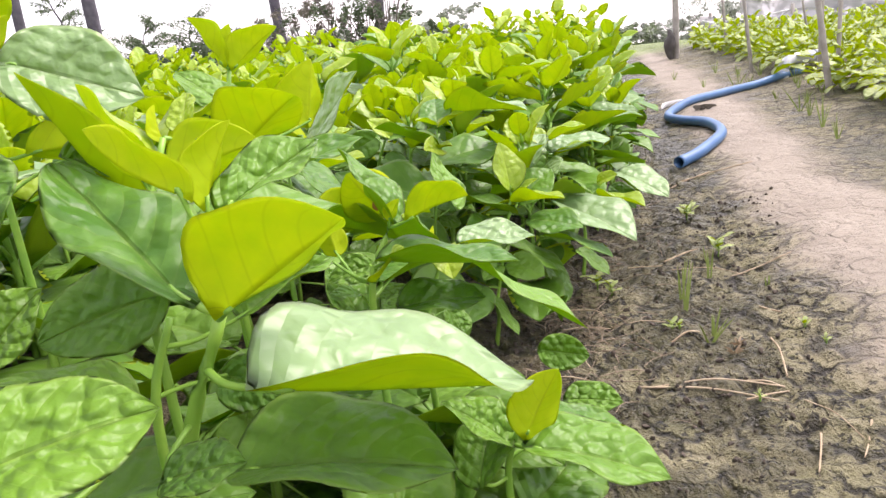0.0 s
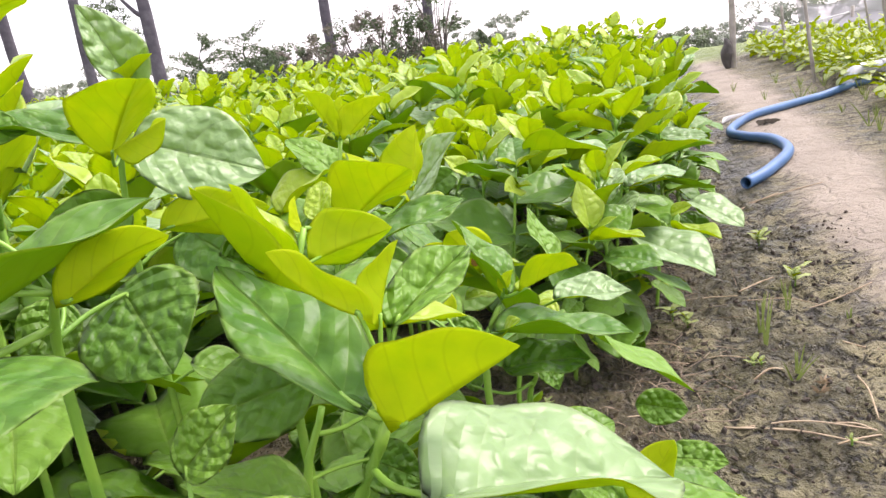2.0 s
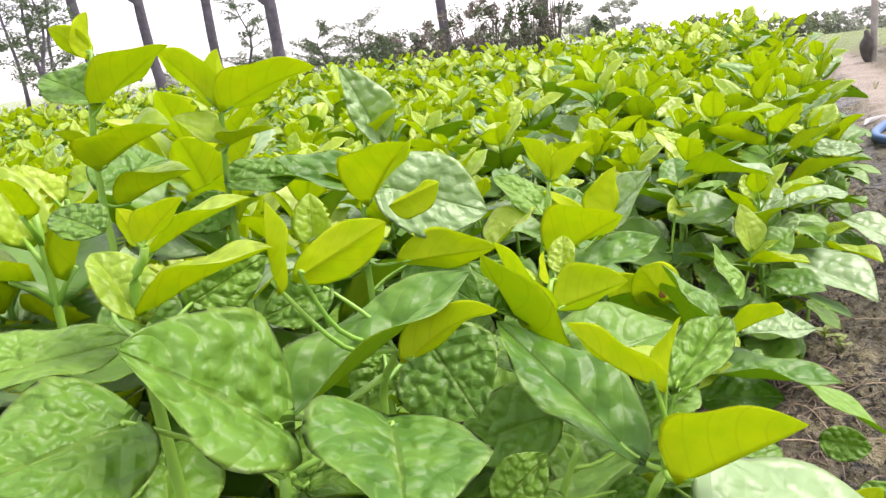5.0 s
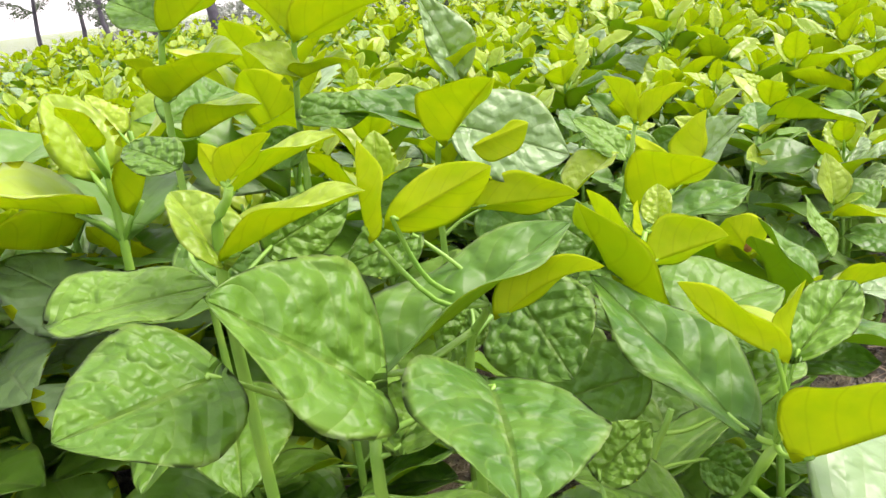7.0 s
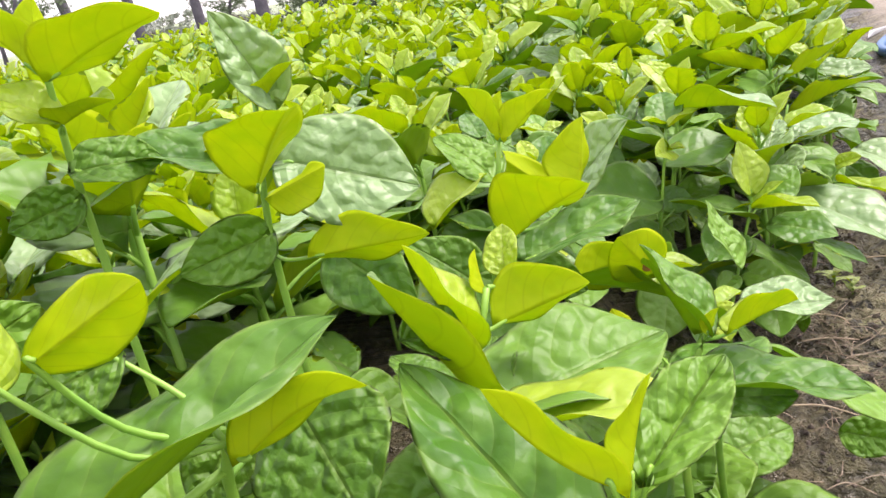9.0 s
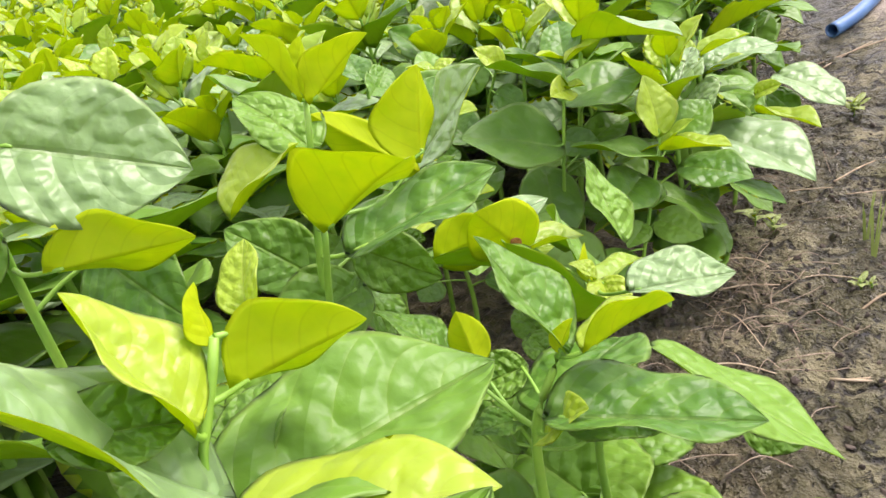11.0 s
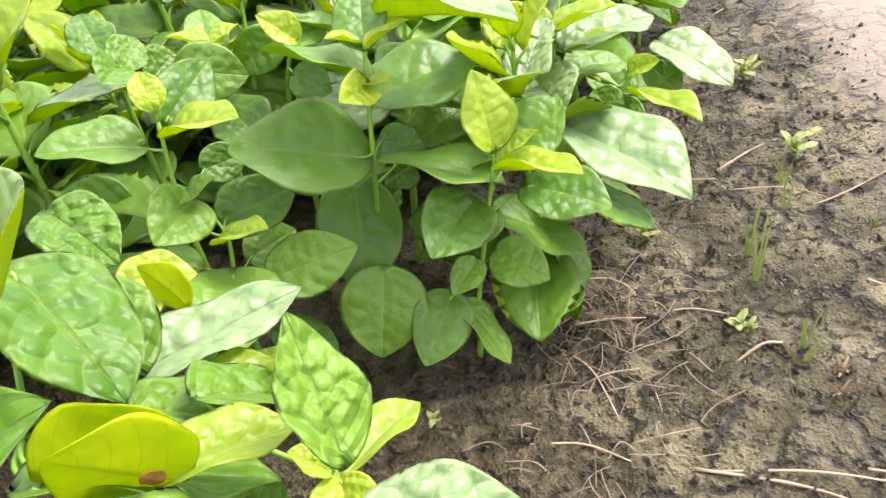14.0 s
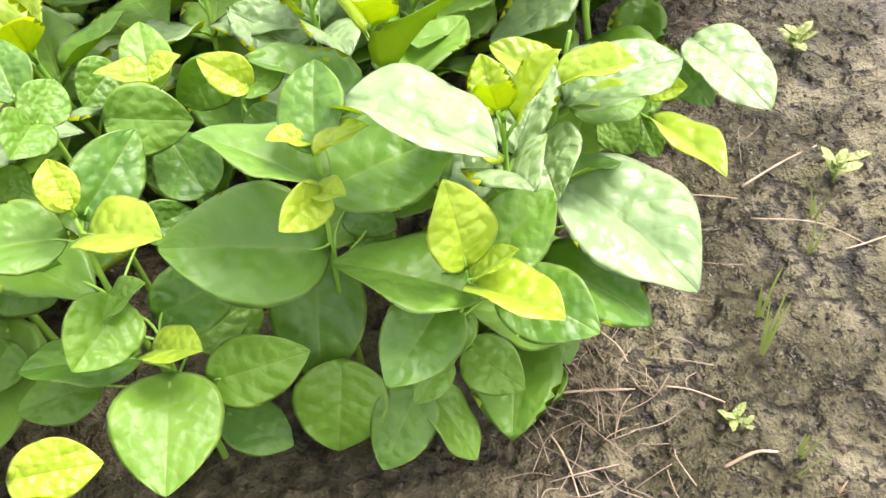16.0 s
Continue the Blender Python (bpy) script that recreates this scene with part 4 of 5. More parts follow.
p = key_plant((0.317, 1.718, 0.030), (0.327, 1.716, 0.156), (0.367, 1.709, 0.216))
p.leaf((0.360, 1.709, 0.217), (0.396, 1.689, 0.235), 0.84, 42, 0.8, 1)
p.leaf((0.362, 1.684, 0.190), (0.427, 1.583, 0.187), 0.61, -10, 1, 1)
p.leaf((0.347, 1.706, 0.186), (0.307, 1.762, 0.209), 0.84, -13, 0.5, 0)
p.leaf((0.429, 1.820, 0.208), (0.508, 1.725, 0.166), 0.84, 4, 0.35, 5)
p.leaf((0.408, 1.818, 0.180), (0.450, 1.783, 0.134), 0.84, 30, 0.3, 0)
p.leaf((0.352, 1.737, 0.159), (0.372, 1.695, 0.125), 0.81, 30, 0.3, 0)
p.done(0)
p = key_plant((-0.099, 1.586, 0.030), (-0.089, 1.576, 0.293), (-0.051, 1.536, 0.393))
p.leaf((-0.048, 1.529, 0.384), (-0.086, 1.527, 0.419), 0.84, -42, 0.8, 1)
p.leaf((-0.054, 1.524, 0.381), (-0.018, 1.565, 0.390), 0.84, 32, 0.5, 0)
p.leaf((-0.062, 1.541, 0.340), (-0.021, 1.526, 0.317), 0.99, 47, 0.3, 0)
p.leaf((-0.079, 1.573, 0.378), (-0.144, 1.563, 0.347), 0.78, -73, 0.3, 0)
p.done(0)
p = key_plant((-0.263, 1.518, 0.030), (-0.259, 1.512, 0.370), (-0.244, 1.488, 0.401))
p.leaf((-0.230, 1.464, 0.403), (-0.227, 1.411, 0.404), 1.05, -51, 0.7, 0)
p.leaf((-0.227, 1.465, 0.402), (-0.220, 1.508, 0.420), 1.05, 46, 0.5, 0)
p.leaf((-0.258, 1.495, 0.411), (-0.291, 1.547, 0.444), 0.82, 1, 0.4, 0)
p.done(0)
p = key_plant((-0.192, 1.588, 0.030), (-0.184, 1.579, 0.312), (-0.150, 1.546, 0.390))
p.leaf((-0.151, 1.542, 0.385), (-0.195, 1.529, 0.409), 0.89, 0, 1.1, 1)
p.leaf((-0.147, 1.542, 0.385), (-0.118, 1.562, 0.402), 1.30, 0, 1, 1)
p.leaf((-0.159, 1.556, 0.372), (-0.178, 1.616, 0.412), 0.76, 9, 0.5, 0)
p.leaf((-0.231, 1.617, 0.361), (-0.255, 1.571, 0.344), 1.05, -56, 0.3, 0)
p.done(0)
# ---- the rest of the near bed ----
rng = random.Random(11)
PROTOS = [spinach_prototype("spinach_plant", rng.uniform(0.31, 0.43), rng.choice((12, 13, 14)), rng) for _ in range(10)]
spots = []
y = 0.35
while y < 3.6:
    x = bed_edge(y) - 0.07
    while x > -1.5 - 0.35 * y:
        px, py = x + rng.uniform(-0.03, 0.03), y + rng.uniform(-0.03, 0.03)
        if all((px - a) ** 2 + (py - b) ** 2 > r * r for a, b, r in KEEP_OUT) and not (py < 1.32 and px > -0.42 - 0.25 * max(0, 0.9 - py)) and not (py < 0.6 and px > -0.75):
            spots.append((px, py))
        x -= 0.165
    y += 0.155
for k, (x, y) in enumerate(spots):
    s = rng.uniform(0.9, 1.15) * (1.3 if y < 1.1 else 1.0)
    if y > 2.3 and rng.random() < 0.14:
        s *= rng.uniform(1.12, 1.28)
    m = pose(x, y, ground_height(x, y, False), 0, 0, rng.uniform(0, 360)) @ Matrix.Diagonal((s, s, s, 1))
    src = PROTOS[k % len(PROTOS)]
    ob = copy_thing(src, m)
    tagged(ob, "leafy green spinach plant with broad glossy leaves in the bed", "plant", "spinach plants in the bed")
for src in PROTOS:
    for ob in (*src.children_recursive, src):
        bpy.data.objects.remove(ob)


# ---- the crop further off, joined ----
def crop_mass(name, count, spot, height, sizes, mats, rng, leaves=8, young_from=0.72):
    tv, tf, tuv, tm = blade(4, 5, 0.5, 0.06, 0.75, 3)
    tv = np.array(tv)
    fv, ff, fm, fuv = [], [], [], []
    n0 = 0
    polys = [p for p in tf]
    for _ in range(count):
        x, y, z = spot(rng)
        h = height * rng.choice((0.8, 0.9, 1.0, 1.0, 1.1, 1.25, 1.55)) * rng.uniform(0.92, 1.08)
        turn = rng.uniform(0, 6.28)
        for k in range(leaves):
            f = (k + 0.5) / leaves
            az = turn + k * 2.4 + rng.uniform(-0.3, 0.3)
            el = radians(-25 + 80 * f ** 1.3 + rng.uniform(-15, 15))
            ln = sizes * (1.1 - 0.55 * f) * rng.uniform(0.8, 1.2)
            out = Vector((math.cos(az), math.sin(az), 0))
            base = Vector((x, y, z + h * (0.25 + 0.75 * f))) + out * 0.03
            tip = base + ln * (out * math.cos(el) + Vector((0, 0, math.sin(el))))
            m = np.array(leaf_pose(base, tip, rng.uniform(-25, 25)))
            fv.append(tv @ m[:3, :3].T + m[:3, 3])
            ff += [[i + n0 for i in p] for p in polys]
            # a share of the old leaves gets the top with painted sky sheen
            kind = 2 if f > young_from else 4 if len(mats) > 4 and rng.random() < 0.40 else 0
            fm += [s + kind for s in tm]
            n0 += len(tv)
    allv = np.concatenate(fv)
    ob = raw(name, allv.tolist(), ff, mats)
    ob.data.polygons.foreach_set("material_index", np.array(fm, dtype=np.int32))
    lay_uv(ob.data, tuv)
    return ob


def near_bed_spot(r):
    while True:
        y = 3.6 + 9.5 * r.random() ** 1.4
        x = bed_edge(y) - 0.06 - r.uniform(0, 3 + 0.75 * y)
        return x, y, ground_height(x, y, False)


crop = crop_mass("spinach_crop", 2050, near_bed_spot, 0.34, 0.155, (UP_OLD, LOW_OLD, UP_NEW, LOW_NEW, UP_SHEEN, LOW_OLD), random.Random(3), 8, 0.80)
tagged(crop, "dense green spinach crop stretching away down the bed", "crop", kind="stuff")


def rear_bed_spot(r):
    if r.random() < 0.5:
        y = r.uniform(-2.6, -0.55)
        x = bed_edge(y) - 0.15 - r.uniform(0, 2.2)
    else:
        y = r.uniform(-0.5, 3.4)
        x = -1.75 - 0.35 * max(0.0, y) - r.uniform(0, 1.6)
    return x, y, ground_height(x, y, False)


rear = crop_mass("spinach_crop", 300, rear_bed_spot, 0.36, 0.16, (UP_OLD, LOW_OLD, UP_NEW, LOW_NEW, UP_SHEEN, LOW_OLD), random.Random(8), 7, 0.8)
tagged(rear, "dense green spinach crop filling the rest of the bed", "crop", kind="stuff")


def right_bed_spot(r):
    y = 2.2 + 6.5 * r.random()
    x = far_bed_edge(y) + 0.26 + 3.8 * r.random() ** 1.2
    return x, y, ground_height(x, y, False)


crop2 = crop_mass("pale_leafy_crop", 900, right_bed_spot, 0.17, 0.10, (UP_PALE, LOW_NEW, UP_PALE, LOW_NEW), random.Random(4), 8)
tagged(crop2, "pale yellow-green leafy crop on the raised bed beyond the path", "crop", kind="stuff")

# ---- the blue pipe ----
root = empty("water_pipe", (0.80, 2.77, 0.03))
o = root.location
ctrl = [(0.80, 2.74), (0.92, 2.86), (1.05, 3.07), (1.09, 3.36), (1.05, 3.62), (1.05, 3.86), (1.18, 4.08), (1.40, 4.28), (1.69, 4.52), (2.05, 4.74)]
pts = [Vector((p.x, p.y, ground_height(p.x, p.y, False) + 0.0215)) - o for p in smooth_line([(a, b, 0) for a, b in ctrl], 8)]
bm = bmesh.new()
outer = tube(bm, pts, 0.0205, 16, False)
inner = tube(bm, pts[:6], 0.0172, 16, False)
for k in range(16):
    bm.faces.new((outer[0][k], inner[0][k], inner[0][(k + 1) % 16], outer[0][(k + 1) % 16]))
bmesh.ops.recalc_face_normals(bm, faces=bm.faces)
part("hose", bm, PIPE, root)
# added dark plug: its colour stands for the shade deep in the pipe
bm = bmesh.new()
tube(bm, [pts[5], pts[6]], 0.0175, 16)
part("bore", bm, PIPE_SHADE, root)
tagged(root, "blue plastic water pipe lying in bends across the path", "pipe")

root = empty("pipe_elbow", (1.98, 4.70, 0.05))
bm = bmesh.new()
tube(bm, smooth_line([(-0.07, -0.03, 0.01), (-0.05, -0.01, 0.09), (0.02, 0.03, 0.12), (0.16, 0.06, 0.12)], 6), 0.032, 14)
part("elbow", bm, GREY_PVC, root)
bm = bmesh.new()
tube(bm, [(0.14, 0.055, 0.12), (0.20, 0.07, 0.12)], 0.038, 14)
part("collar", bm, GREY_PVC, root)
tagged(root, "pale grey plastic pipe elbow joined to the blue pipe", "pipe fitting")


# ---- stakes and posts ----
def stake(x, y, h, r, lean=(0, 0), label="thin weathered bamboo stake standing in the soil"):
    root = empty("bamboo_stake", (x, y, ground_height(x, y, False)))
    bm = bmesh.new()
    n = 12
    tube(bm, [(lean[0] * i / n, lean[1] * i / n, -0.05 + (h + 0.05) * i / n) for i in range(n + 1)],
         [r * (1.0 + (0.14 if i % 3 == 0 else 0)) * (1 - 0.2 * i / n) for i in range(n + 1)], 9)
    part("shaft", bm, BAMBOO, root)
    tagged(root, label, "stake", "stakes by the raised bed")
    return root


stake(1.76, 3.73, 0.62, 0.015, (-0.10, 0.0), "stout weathered bamboo stake leaning at the bed's edge")
stake(2.0, 4.2, 0.52, 0.012, (0.01, 0.0), "short brown wooden stake beside the leaning bamboo")
stake(1.93, 4.25, 0.46, 0.012, (0.01, 0.0), "short pale bamboo stake among the leaves")
stake(1.97, 5.31, 0.60, 0.012, (-0.07, 0.0), "bamboo stake with a frayed top in the soil")
stake(2.46, 7.30, 0.46, 0.014, (-0.04, 0.0))
stake(2.9, 6.6, 0.62, 0.010, (-0.12, 0.0), "thin leaning stick in the raised bed")
stake(2.85, 4.9, 0.62, 0.010, (-0.14, 0.0), "thin leaning dark stick in the raised bed")
post = empty("fence_post", (2.07, 7.55, ground_height(2.07, 7.55, False)))
bm = bmesh.new()
tube(bm, smooth_line([(0, 0, -0.1), (0.005, 0, 0.5), (-0.01, 0, 1.2), (0.0, 0, 1.9)], 5), [0.029 - 0.0004 * i + (0.003 if i % 4 == 0 else 0) for i in range(16)], 12)
part("shaft", bm, BAMBOO, post)
bm = bmesh.new()
bmesh.ops.create_icosphere(bm, subdivisions=4, radius=0.1, matrix=Matrix.Translation((-0.055, -0.02, 0.13)) @ Matrix.Diagonal((0.5, 0.55, 1.45, 1)))
for v in bm.verts:
    v.co += 0.02 * noise.noise_vector(v.co * 12)
    v.co.x -= 0.03 * max(0.0, v.co.z - 0.22)
for f in bm.faces:
    f.smooth = True
part("sack", bm, DARK_BAG, post, "dark sack tied at the foot of the post")
tagged(post, "tall weathered wooden post with a dark sack at its foot", "post")


# ---- the netting shelter beyond the raised bed ----
def net_mat():
    m, nt, b, out = node_mat("fine_grey_netting")
    f = noise_tex(nt, 1.5, 5.0)
    c = ramp(nt, f, (0.3, (0.40, 0.39, 0.40)), (0.7, (0.60, 0.59, 0.60)))
    nt.links.new(c, b.inputs["Base Color"])
    b.inputs["Roughness"].default_value = 0.9
    tr = nt.nodes.new("ShaderNodeBsdfTransparent")
    mix = nt.nodes.new("ShaderNodeMixShader")
    nt.links.new(math_node(nt, "MULTIPLY_ADD", f, 0.5, 0.12), mix.inputs[0])
    nt.links.new(b.outputs[0], mix.inputs[1])
    nt.links.new(tr.outputs[0], mix.inputs[2])
    nt.links.new(mix.outputs[0], out.inputs[0])
    return m


NETTING = net_mat()
shelter = empty("netting_shelter", (4.2, 13.6, -0.45))


def net_sheet(name, ox, oy, w, h, sag, seed, tilt):
    bm = bmesh.new()
    n, k = 30, 12
    grid = [[bm.verts.new((ox + w * i / n, oy + tilt * j / k + 0.12 * noise.noise(Vector((i * 0.3, j * 0.4, seed))),
                           (h + 0.10 * math.sin(i * 0.55 + seed) - sag * math.sin(math.pi * (i / n * 3 % 1.0))) * j / k)) for i in range(n + 1)] for j in range(k + 1)]
    for a, b in zip(grid, grid[1:]):
        for i in range(n):
            bm.faces.new((a[i], a[i + 1], b[i + 1], b[i])).smooth = True
    bmesh.ops.solidify(bm, geom=bm.faces[:], thickness=0.006)
    part(name, bm, NETTING, shelter)


net_sheet("front_net", 0.0, 0.0, 4.6, 0.62, 0.10, 1.0, 0.5)
net_sheet("rear_net", 1.2, 1.6, 6.0, 1.05, 0.22, 4.0, 0.4)
for a, b in (((0.1, 0.4, 0.60), (1.5, 0.4, 0.66)), ((0.0, 0.3, 0.64), (1.0, 0.3, 0.42)), ((0.3, 0.3, 0.46), (1.6, 0.2, 0.33)), ((1.7, 0.1, 0.36), (2.1, 0.1, 0.60)), ((1.6, 0.1, 0.40), (2.4, 0.1, 0.30))):
    bm = bmesh.new()
    tube(bm, smooth_line([a, (Vector(a) + Vector(b)) / 2 - Vector((0, 0, 0.05)), b], 5), 0.009, 6)
    part("strap", bm, WHITE_STRIP, shelter, "white plastic strap")
for x in (0.2, 1.6, 3.0, 4.4):
    bm = bmesh.new()
    tube(bm, [(x, 0.55, -0.1), (x, 0.5, 0.75)], 0.03, 7)
    part("pole", bm, BAMBOO, shelter)
tagged(shelter, "low hazy shelter of pale grey netting with white straps", "net shelter")


# ---- trees ----
def leaf_cloud(bm, centre, size, n, leaf, rng):
    for _ in range(n):
        d = Vector((rng.gauss(0, 1), rng.gauss(0, 1), rng.gauss(0, 1)))
        d = d.normalized() * rng.random() ** 0.5
        c = Vector(centre) + Vector((d.x * size[0], d.y * size[1], d.z * size[2]))
        q = Euler((rng.uniform(0, 6), rng.uniform(0, 6), rng.uniform(0, 6))).to_matrix()
        l = leaf * rng.uniform(0.6, 1.4)
        vs = [bm.verts.new(c + q @ Vector(p)) for p in ((0, -l, 0), (0.35 * l, 0, 0.1 * l), (0, l, 0), (-0.35 * l, 0, 0.1 * l))]
        bm.faces.new(vs)


def trunk_tree(x, y, z0, h, r, lean, rng, fork):
    """A tall trunk with rough girth, a fork or two and a sparse crown high above."""
    root = empty("tree", (x, y, z0))
    bm = bmesh.new()
    n = 16
    line = [Vector((lean * h * (i / n) + 0.025 * math.sin(0.7 * i + x), 0.02 * math.cos(0.8 * i), h * i / n - 0.15)) for i in range(n + 1)]
    tube(bm, line, [r * (1.30 - 0.25 * min(1, i / 2) - 0.45 * i / n) * rng.uniform(0.94, 1.06) for i in range(n + 1)], 11)
    part("trunk", bm, BARK, root)
    crown = []
    for k, f in enumerate(fork):
        a = line[int(f * n)]
        s = -1 if k % 2 == 0 else 1
        e = a + Vector((s * rng.uniform(0.5, 0.9), rng.uniform(-0.3, 0.3), rng.uniform(0.7, 1.3)))
        bm = bmesh.new()
        tube(bm, smooth_line([a, a + Vector((s * 0.25, 0, 0.15)), e], 4), [r * 0.5, r * 0.46, r * 0.42, r * 0.38, r * 0.34, r * 0.3, r * 0.26, r * 0.22, r * 0.18], 7)
        part("limb", bm, BARK, root)
        crown.append(e)
    bm = bmesh.new()
    for e in crown + [line[-1], line[-2]]:
        for _ in range(5):
            leaf_cloud(bm, e + Vector((rng.uniform(-0.5, 0.5), rng.uniform(-0.5, 0.5), rng.uniform(-0.1, 0.6))), (0.28, 0.28, 0.2), 40, 0.07, rng)
    part("crown", bm, FAR_LEAF, root)
    tagged(root, "tall dark tree trunk with few limbs behind the crop", "tree", "trees in a row behind the crop")
    return root


trng = random.Random(21)
for x, y, lean, r, fork in ((-12.04, 16.5, -0.10, 0.13, (0.45,)), (-10.63, 16.8, -0.07, 0.13, (0.42, 0.6)), (-9.23, 17.1, -0.03, 0.12, (0.5,)), (-7.82, 17.4, -0.02, 0.15, (0.36, 0.42)),
                            (-3.99, 18.3, -0.01, 0.125, (0.7,)), (-1.75, 18.8, 0.0, 0.125, (0.7,))):
    trunk_tree(x, y, 0.0, 7.0, r, lean, trng, fork)


def bush(name, x, y, z0, w, h, n, leaf, rng, label, mat=None, category="bush", twigs=7, girth=0.012):
    root = empty(name, (x, y, z0))
    for k in range(twigs):
        a = rng.uniform(0, 6.28)
        e = Vector((math.cos(a) * w * 0.42, math.sin(a) * w * 0.3, h * rng.uniform(0.6, 1.05)))
        bm = bmesh.new()
        tube(bm, smooth_line([(0.02 * k, 0, -0.05), e * 0.45 + Vector((0, 0, 0.12 * h)), e], 3), [girth * h * (1 - 0.13 * i) for i in range(7)], 5)
        part("branch", bm, TWIG, root)
    bm = bmesh.new()
    for k in range(max(4, n // 40)):
        a = rng.uniform(0, 6.28)
        rr = rng.random() ** 0.5
        c = (math.cos(a) * rr * w * 0.45, math.sin(a) * rr * w * 0.3, h * (0.12 + 0.8 * rng.random()))
        s = rng.uniform(0.08, 0.2)
        leaf_cloud(bm, c, (s * w * 0.7, s * w * 0.6, s * h * 0.7), 40, leaf, rng)
    part("crown", bm, mat or FAR_LEAF, root)
    tagged(root, label, category)
    return root


def slim_tree(x, y, z0, h, rng, label):
    """A slender tree with a thin stem, drooping sprays and gaps in its crown."""
    root = empty("tree", (x, y, z0))
    bm = bmesh.new()
    line = [Vector((0.12 * math.sin(0.8 * i + x), 0.05 * math.cos(i), h * i / 10 - 0.1)) for i in range(11)]
    tube(bm, line, [0.055 * (1.1 - i / 11) for i in range(11)], 8)
    part("trunk", bm, BARK, root)
    bm = bmesh.new()
    for k in range(34):
        a = line[rng.randint(3, 10)]
        az = rng.uniform(0, 6.28)
        ln = rng.uniform(0.4, 1.0) * (1.15 - 0.5 * a.z / h)
        d = Vector((math.cos(az), math.sin(az), rng.uniform(-0.1, 0.7)))
        e = a + d * ln
        tube(bm, [a, a + d * ln * 0.5 + Vector((0, 0, 0.05)), e], [0.014, 0.010, 0.004], 4, False)
        for j in range(5):
            leaf_cloud(bm, a + d * ln * (0.35 + 0.16 * j), (0.12, 0.12, 0.10), 18, 0.034, rng)
    part("crown", bm, FAR_LEAF, root)
    tagged(root, label, "tree")
    return root


brng = random.Random(5)
# dry tangled shrubs between the two single trunks
for k in range(9):
    bush("bush", -5.1 + 0.45 * k, 17.3 + brng.uniform(-0.3, 0.5), -0.15, 1.4, 1.0 + 0.13 * k + brng.uniform(-0.1, 0.15), 900, 0.05, brng, "tangled dry grey-green shrub at the far field edge", DRY_LEAF if k % 2 else None, "bush", 12, 0.011)
# low shrubs and saplings along the far edge of the crop
for k in range(16):
    x = -15.5 + 0.75 * k + brng.uniform(-0.2, 0.2)
    bush("bush", x, 17.6 + brng.uniform(-0.6, 0.8) - 0.12 * max(0, -9 - x), -0.1, 1.3, brng.uniform(0.45, 0.95), 260, 0.05, brng, "low grey-green shrub behind the crop", DRY_LEAF if k % 3 == 0 else None, "bush", 6)
for x, y, h in ((-11.6, 14.6, 3.6), (-12.4, 15.0, 4.2), (-10.9, 13.4, 3.0), (-13.4, 15.5, 4.0), (-9.2, 18.6, 2.6), (-7.6, 19.6, 1.5), (-7.1, 21.5, 1.7), (-6.4, 21.0, 1.1), (-14.6, 15.5, 4.4)):
    slim_tree(x, y, -0.05, h, brng, "slender tree with fine feathery foliage and gaps")
bush("tree", -0.65, 23.2, -0.3, 0.9, 1.15, 420, 0.06, brng, "small rounded tree at the field's end", None, "tree")
# the distant tree line, its haze painted into the leaf colours
for k in range(22):
    x = -1.0 + 1.15 * k + brng.uniform(-0.4, 0.4)
    bush("tree", x, 43 + brng.uniform(-1.5, 1.5), -1.75 - 0.035 * k, brng.uniform(2.2, 3.2), brng.uniform(1.5, 2.3) + (0.9 if k > 12 else 0), 1500, 0.10, brng, "distant tree in the tree line, haze painted into its green", HAZE_LEAF if k > 9 else MID_LEAF, "tree", 3)
for k in range(14):
    bush("tree", -34 + 2.6 * k, 44 + brng.uniform(-2, 2), -0.6, 3.4, brng.uniform(1.6, 2.6), 900, 0.14, brng, "distant tree behind the trunks, its leaves painted pale as haze", HAZE_LEAF, "tree", 3)


# ---- weeds, straw and litter on the mud ----
def straw(a, b, r, bend=0.01, label="pale dry straw stalk lying on the mud", name="straw"):
    za, zb = ground_height(*a) + r, ground_height(*b) + r
    mid = ((a[0] + b[0]) / 2 + bend, (a[1] + b[1]) / 2 + bend, ground_height((a[0] + b[0]) / 2, (a[1] + b[1]) / 2) + 1.6 * r + 0.002)
    root = empty(name, (a[0], a[1], za))
    r *= 0.65
    bm = bmesh.new()
    pts = [p - root.location for p in smooth_line([(a[0], a[1], za), mid, (b[0], b[1], zb)], 6)]
    tube(bm, pts, [r * (1.0 - 0.35 * i / 12 + (0.15 if i % 5 == 0 else 0)) for i in range(len(pts))], 7)
    part("stalk", bm, STRAW, root)
    tagged(root, label, "straw", "straw on the mud")


straw((0.321, 1.191), (0.497, 1.098), 0.0028, 0.006)
straw((0.326, 1.436), (0.417, 1.405), 0.0020, 0.004)
straw((0.289, 1.508), (0.326, 1.436), 0.0022, 0.003)
straw((0.240, 1.505), (0.289, 1.508), 0.0022, 0.003)
straw((0.232, 1.423), (0.323, 1.433), 0.0026, -0.004)
straw((0.213, 1.396), (0.259, 1.262), 0.0020, 0.005)
straw((0.597, 1.447), (0.640, 1.395), 0.0026, 0.004)
straw((0.404, 1.332), (0.458, 1.343), 0.0032, 0.004, "flat bleached strip of dead leaf on the mud")
straw((0.476, 1.166), (0.520, 1.135), 0.0024, 0.003)
straw((0.565, 1.306), (0.532, 1.156), 0.0028, 0.002, "pale broken cane piece on the mud")
straw((0.519, 1.016), (0.470, 0.910), 0.0024, 0.002, "pale broken cane piece on the mud")
straw((0.339, 1.186), (0.521, 1.138), 0.0024, -0.003)
straw((0.452, 1.098), (0.525, 1.132), 0.0024, 0.004)
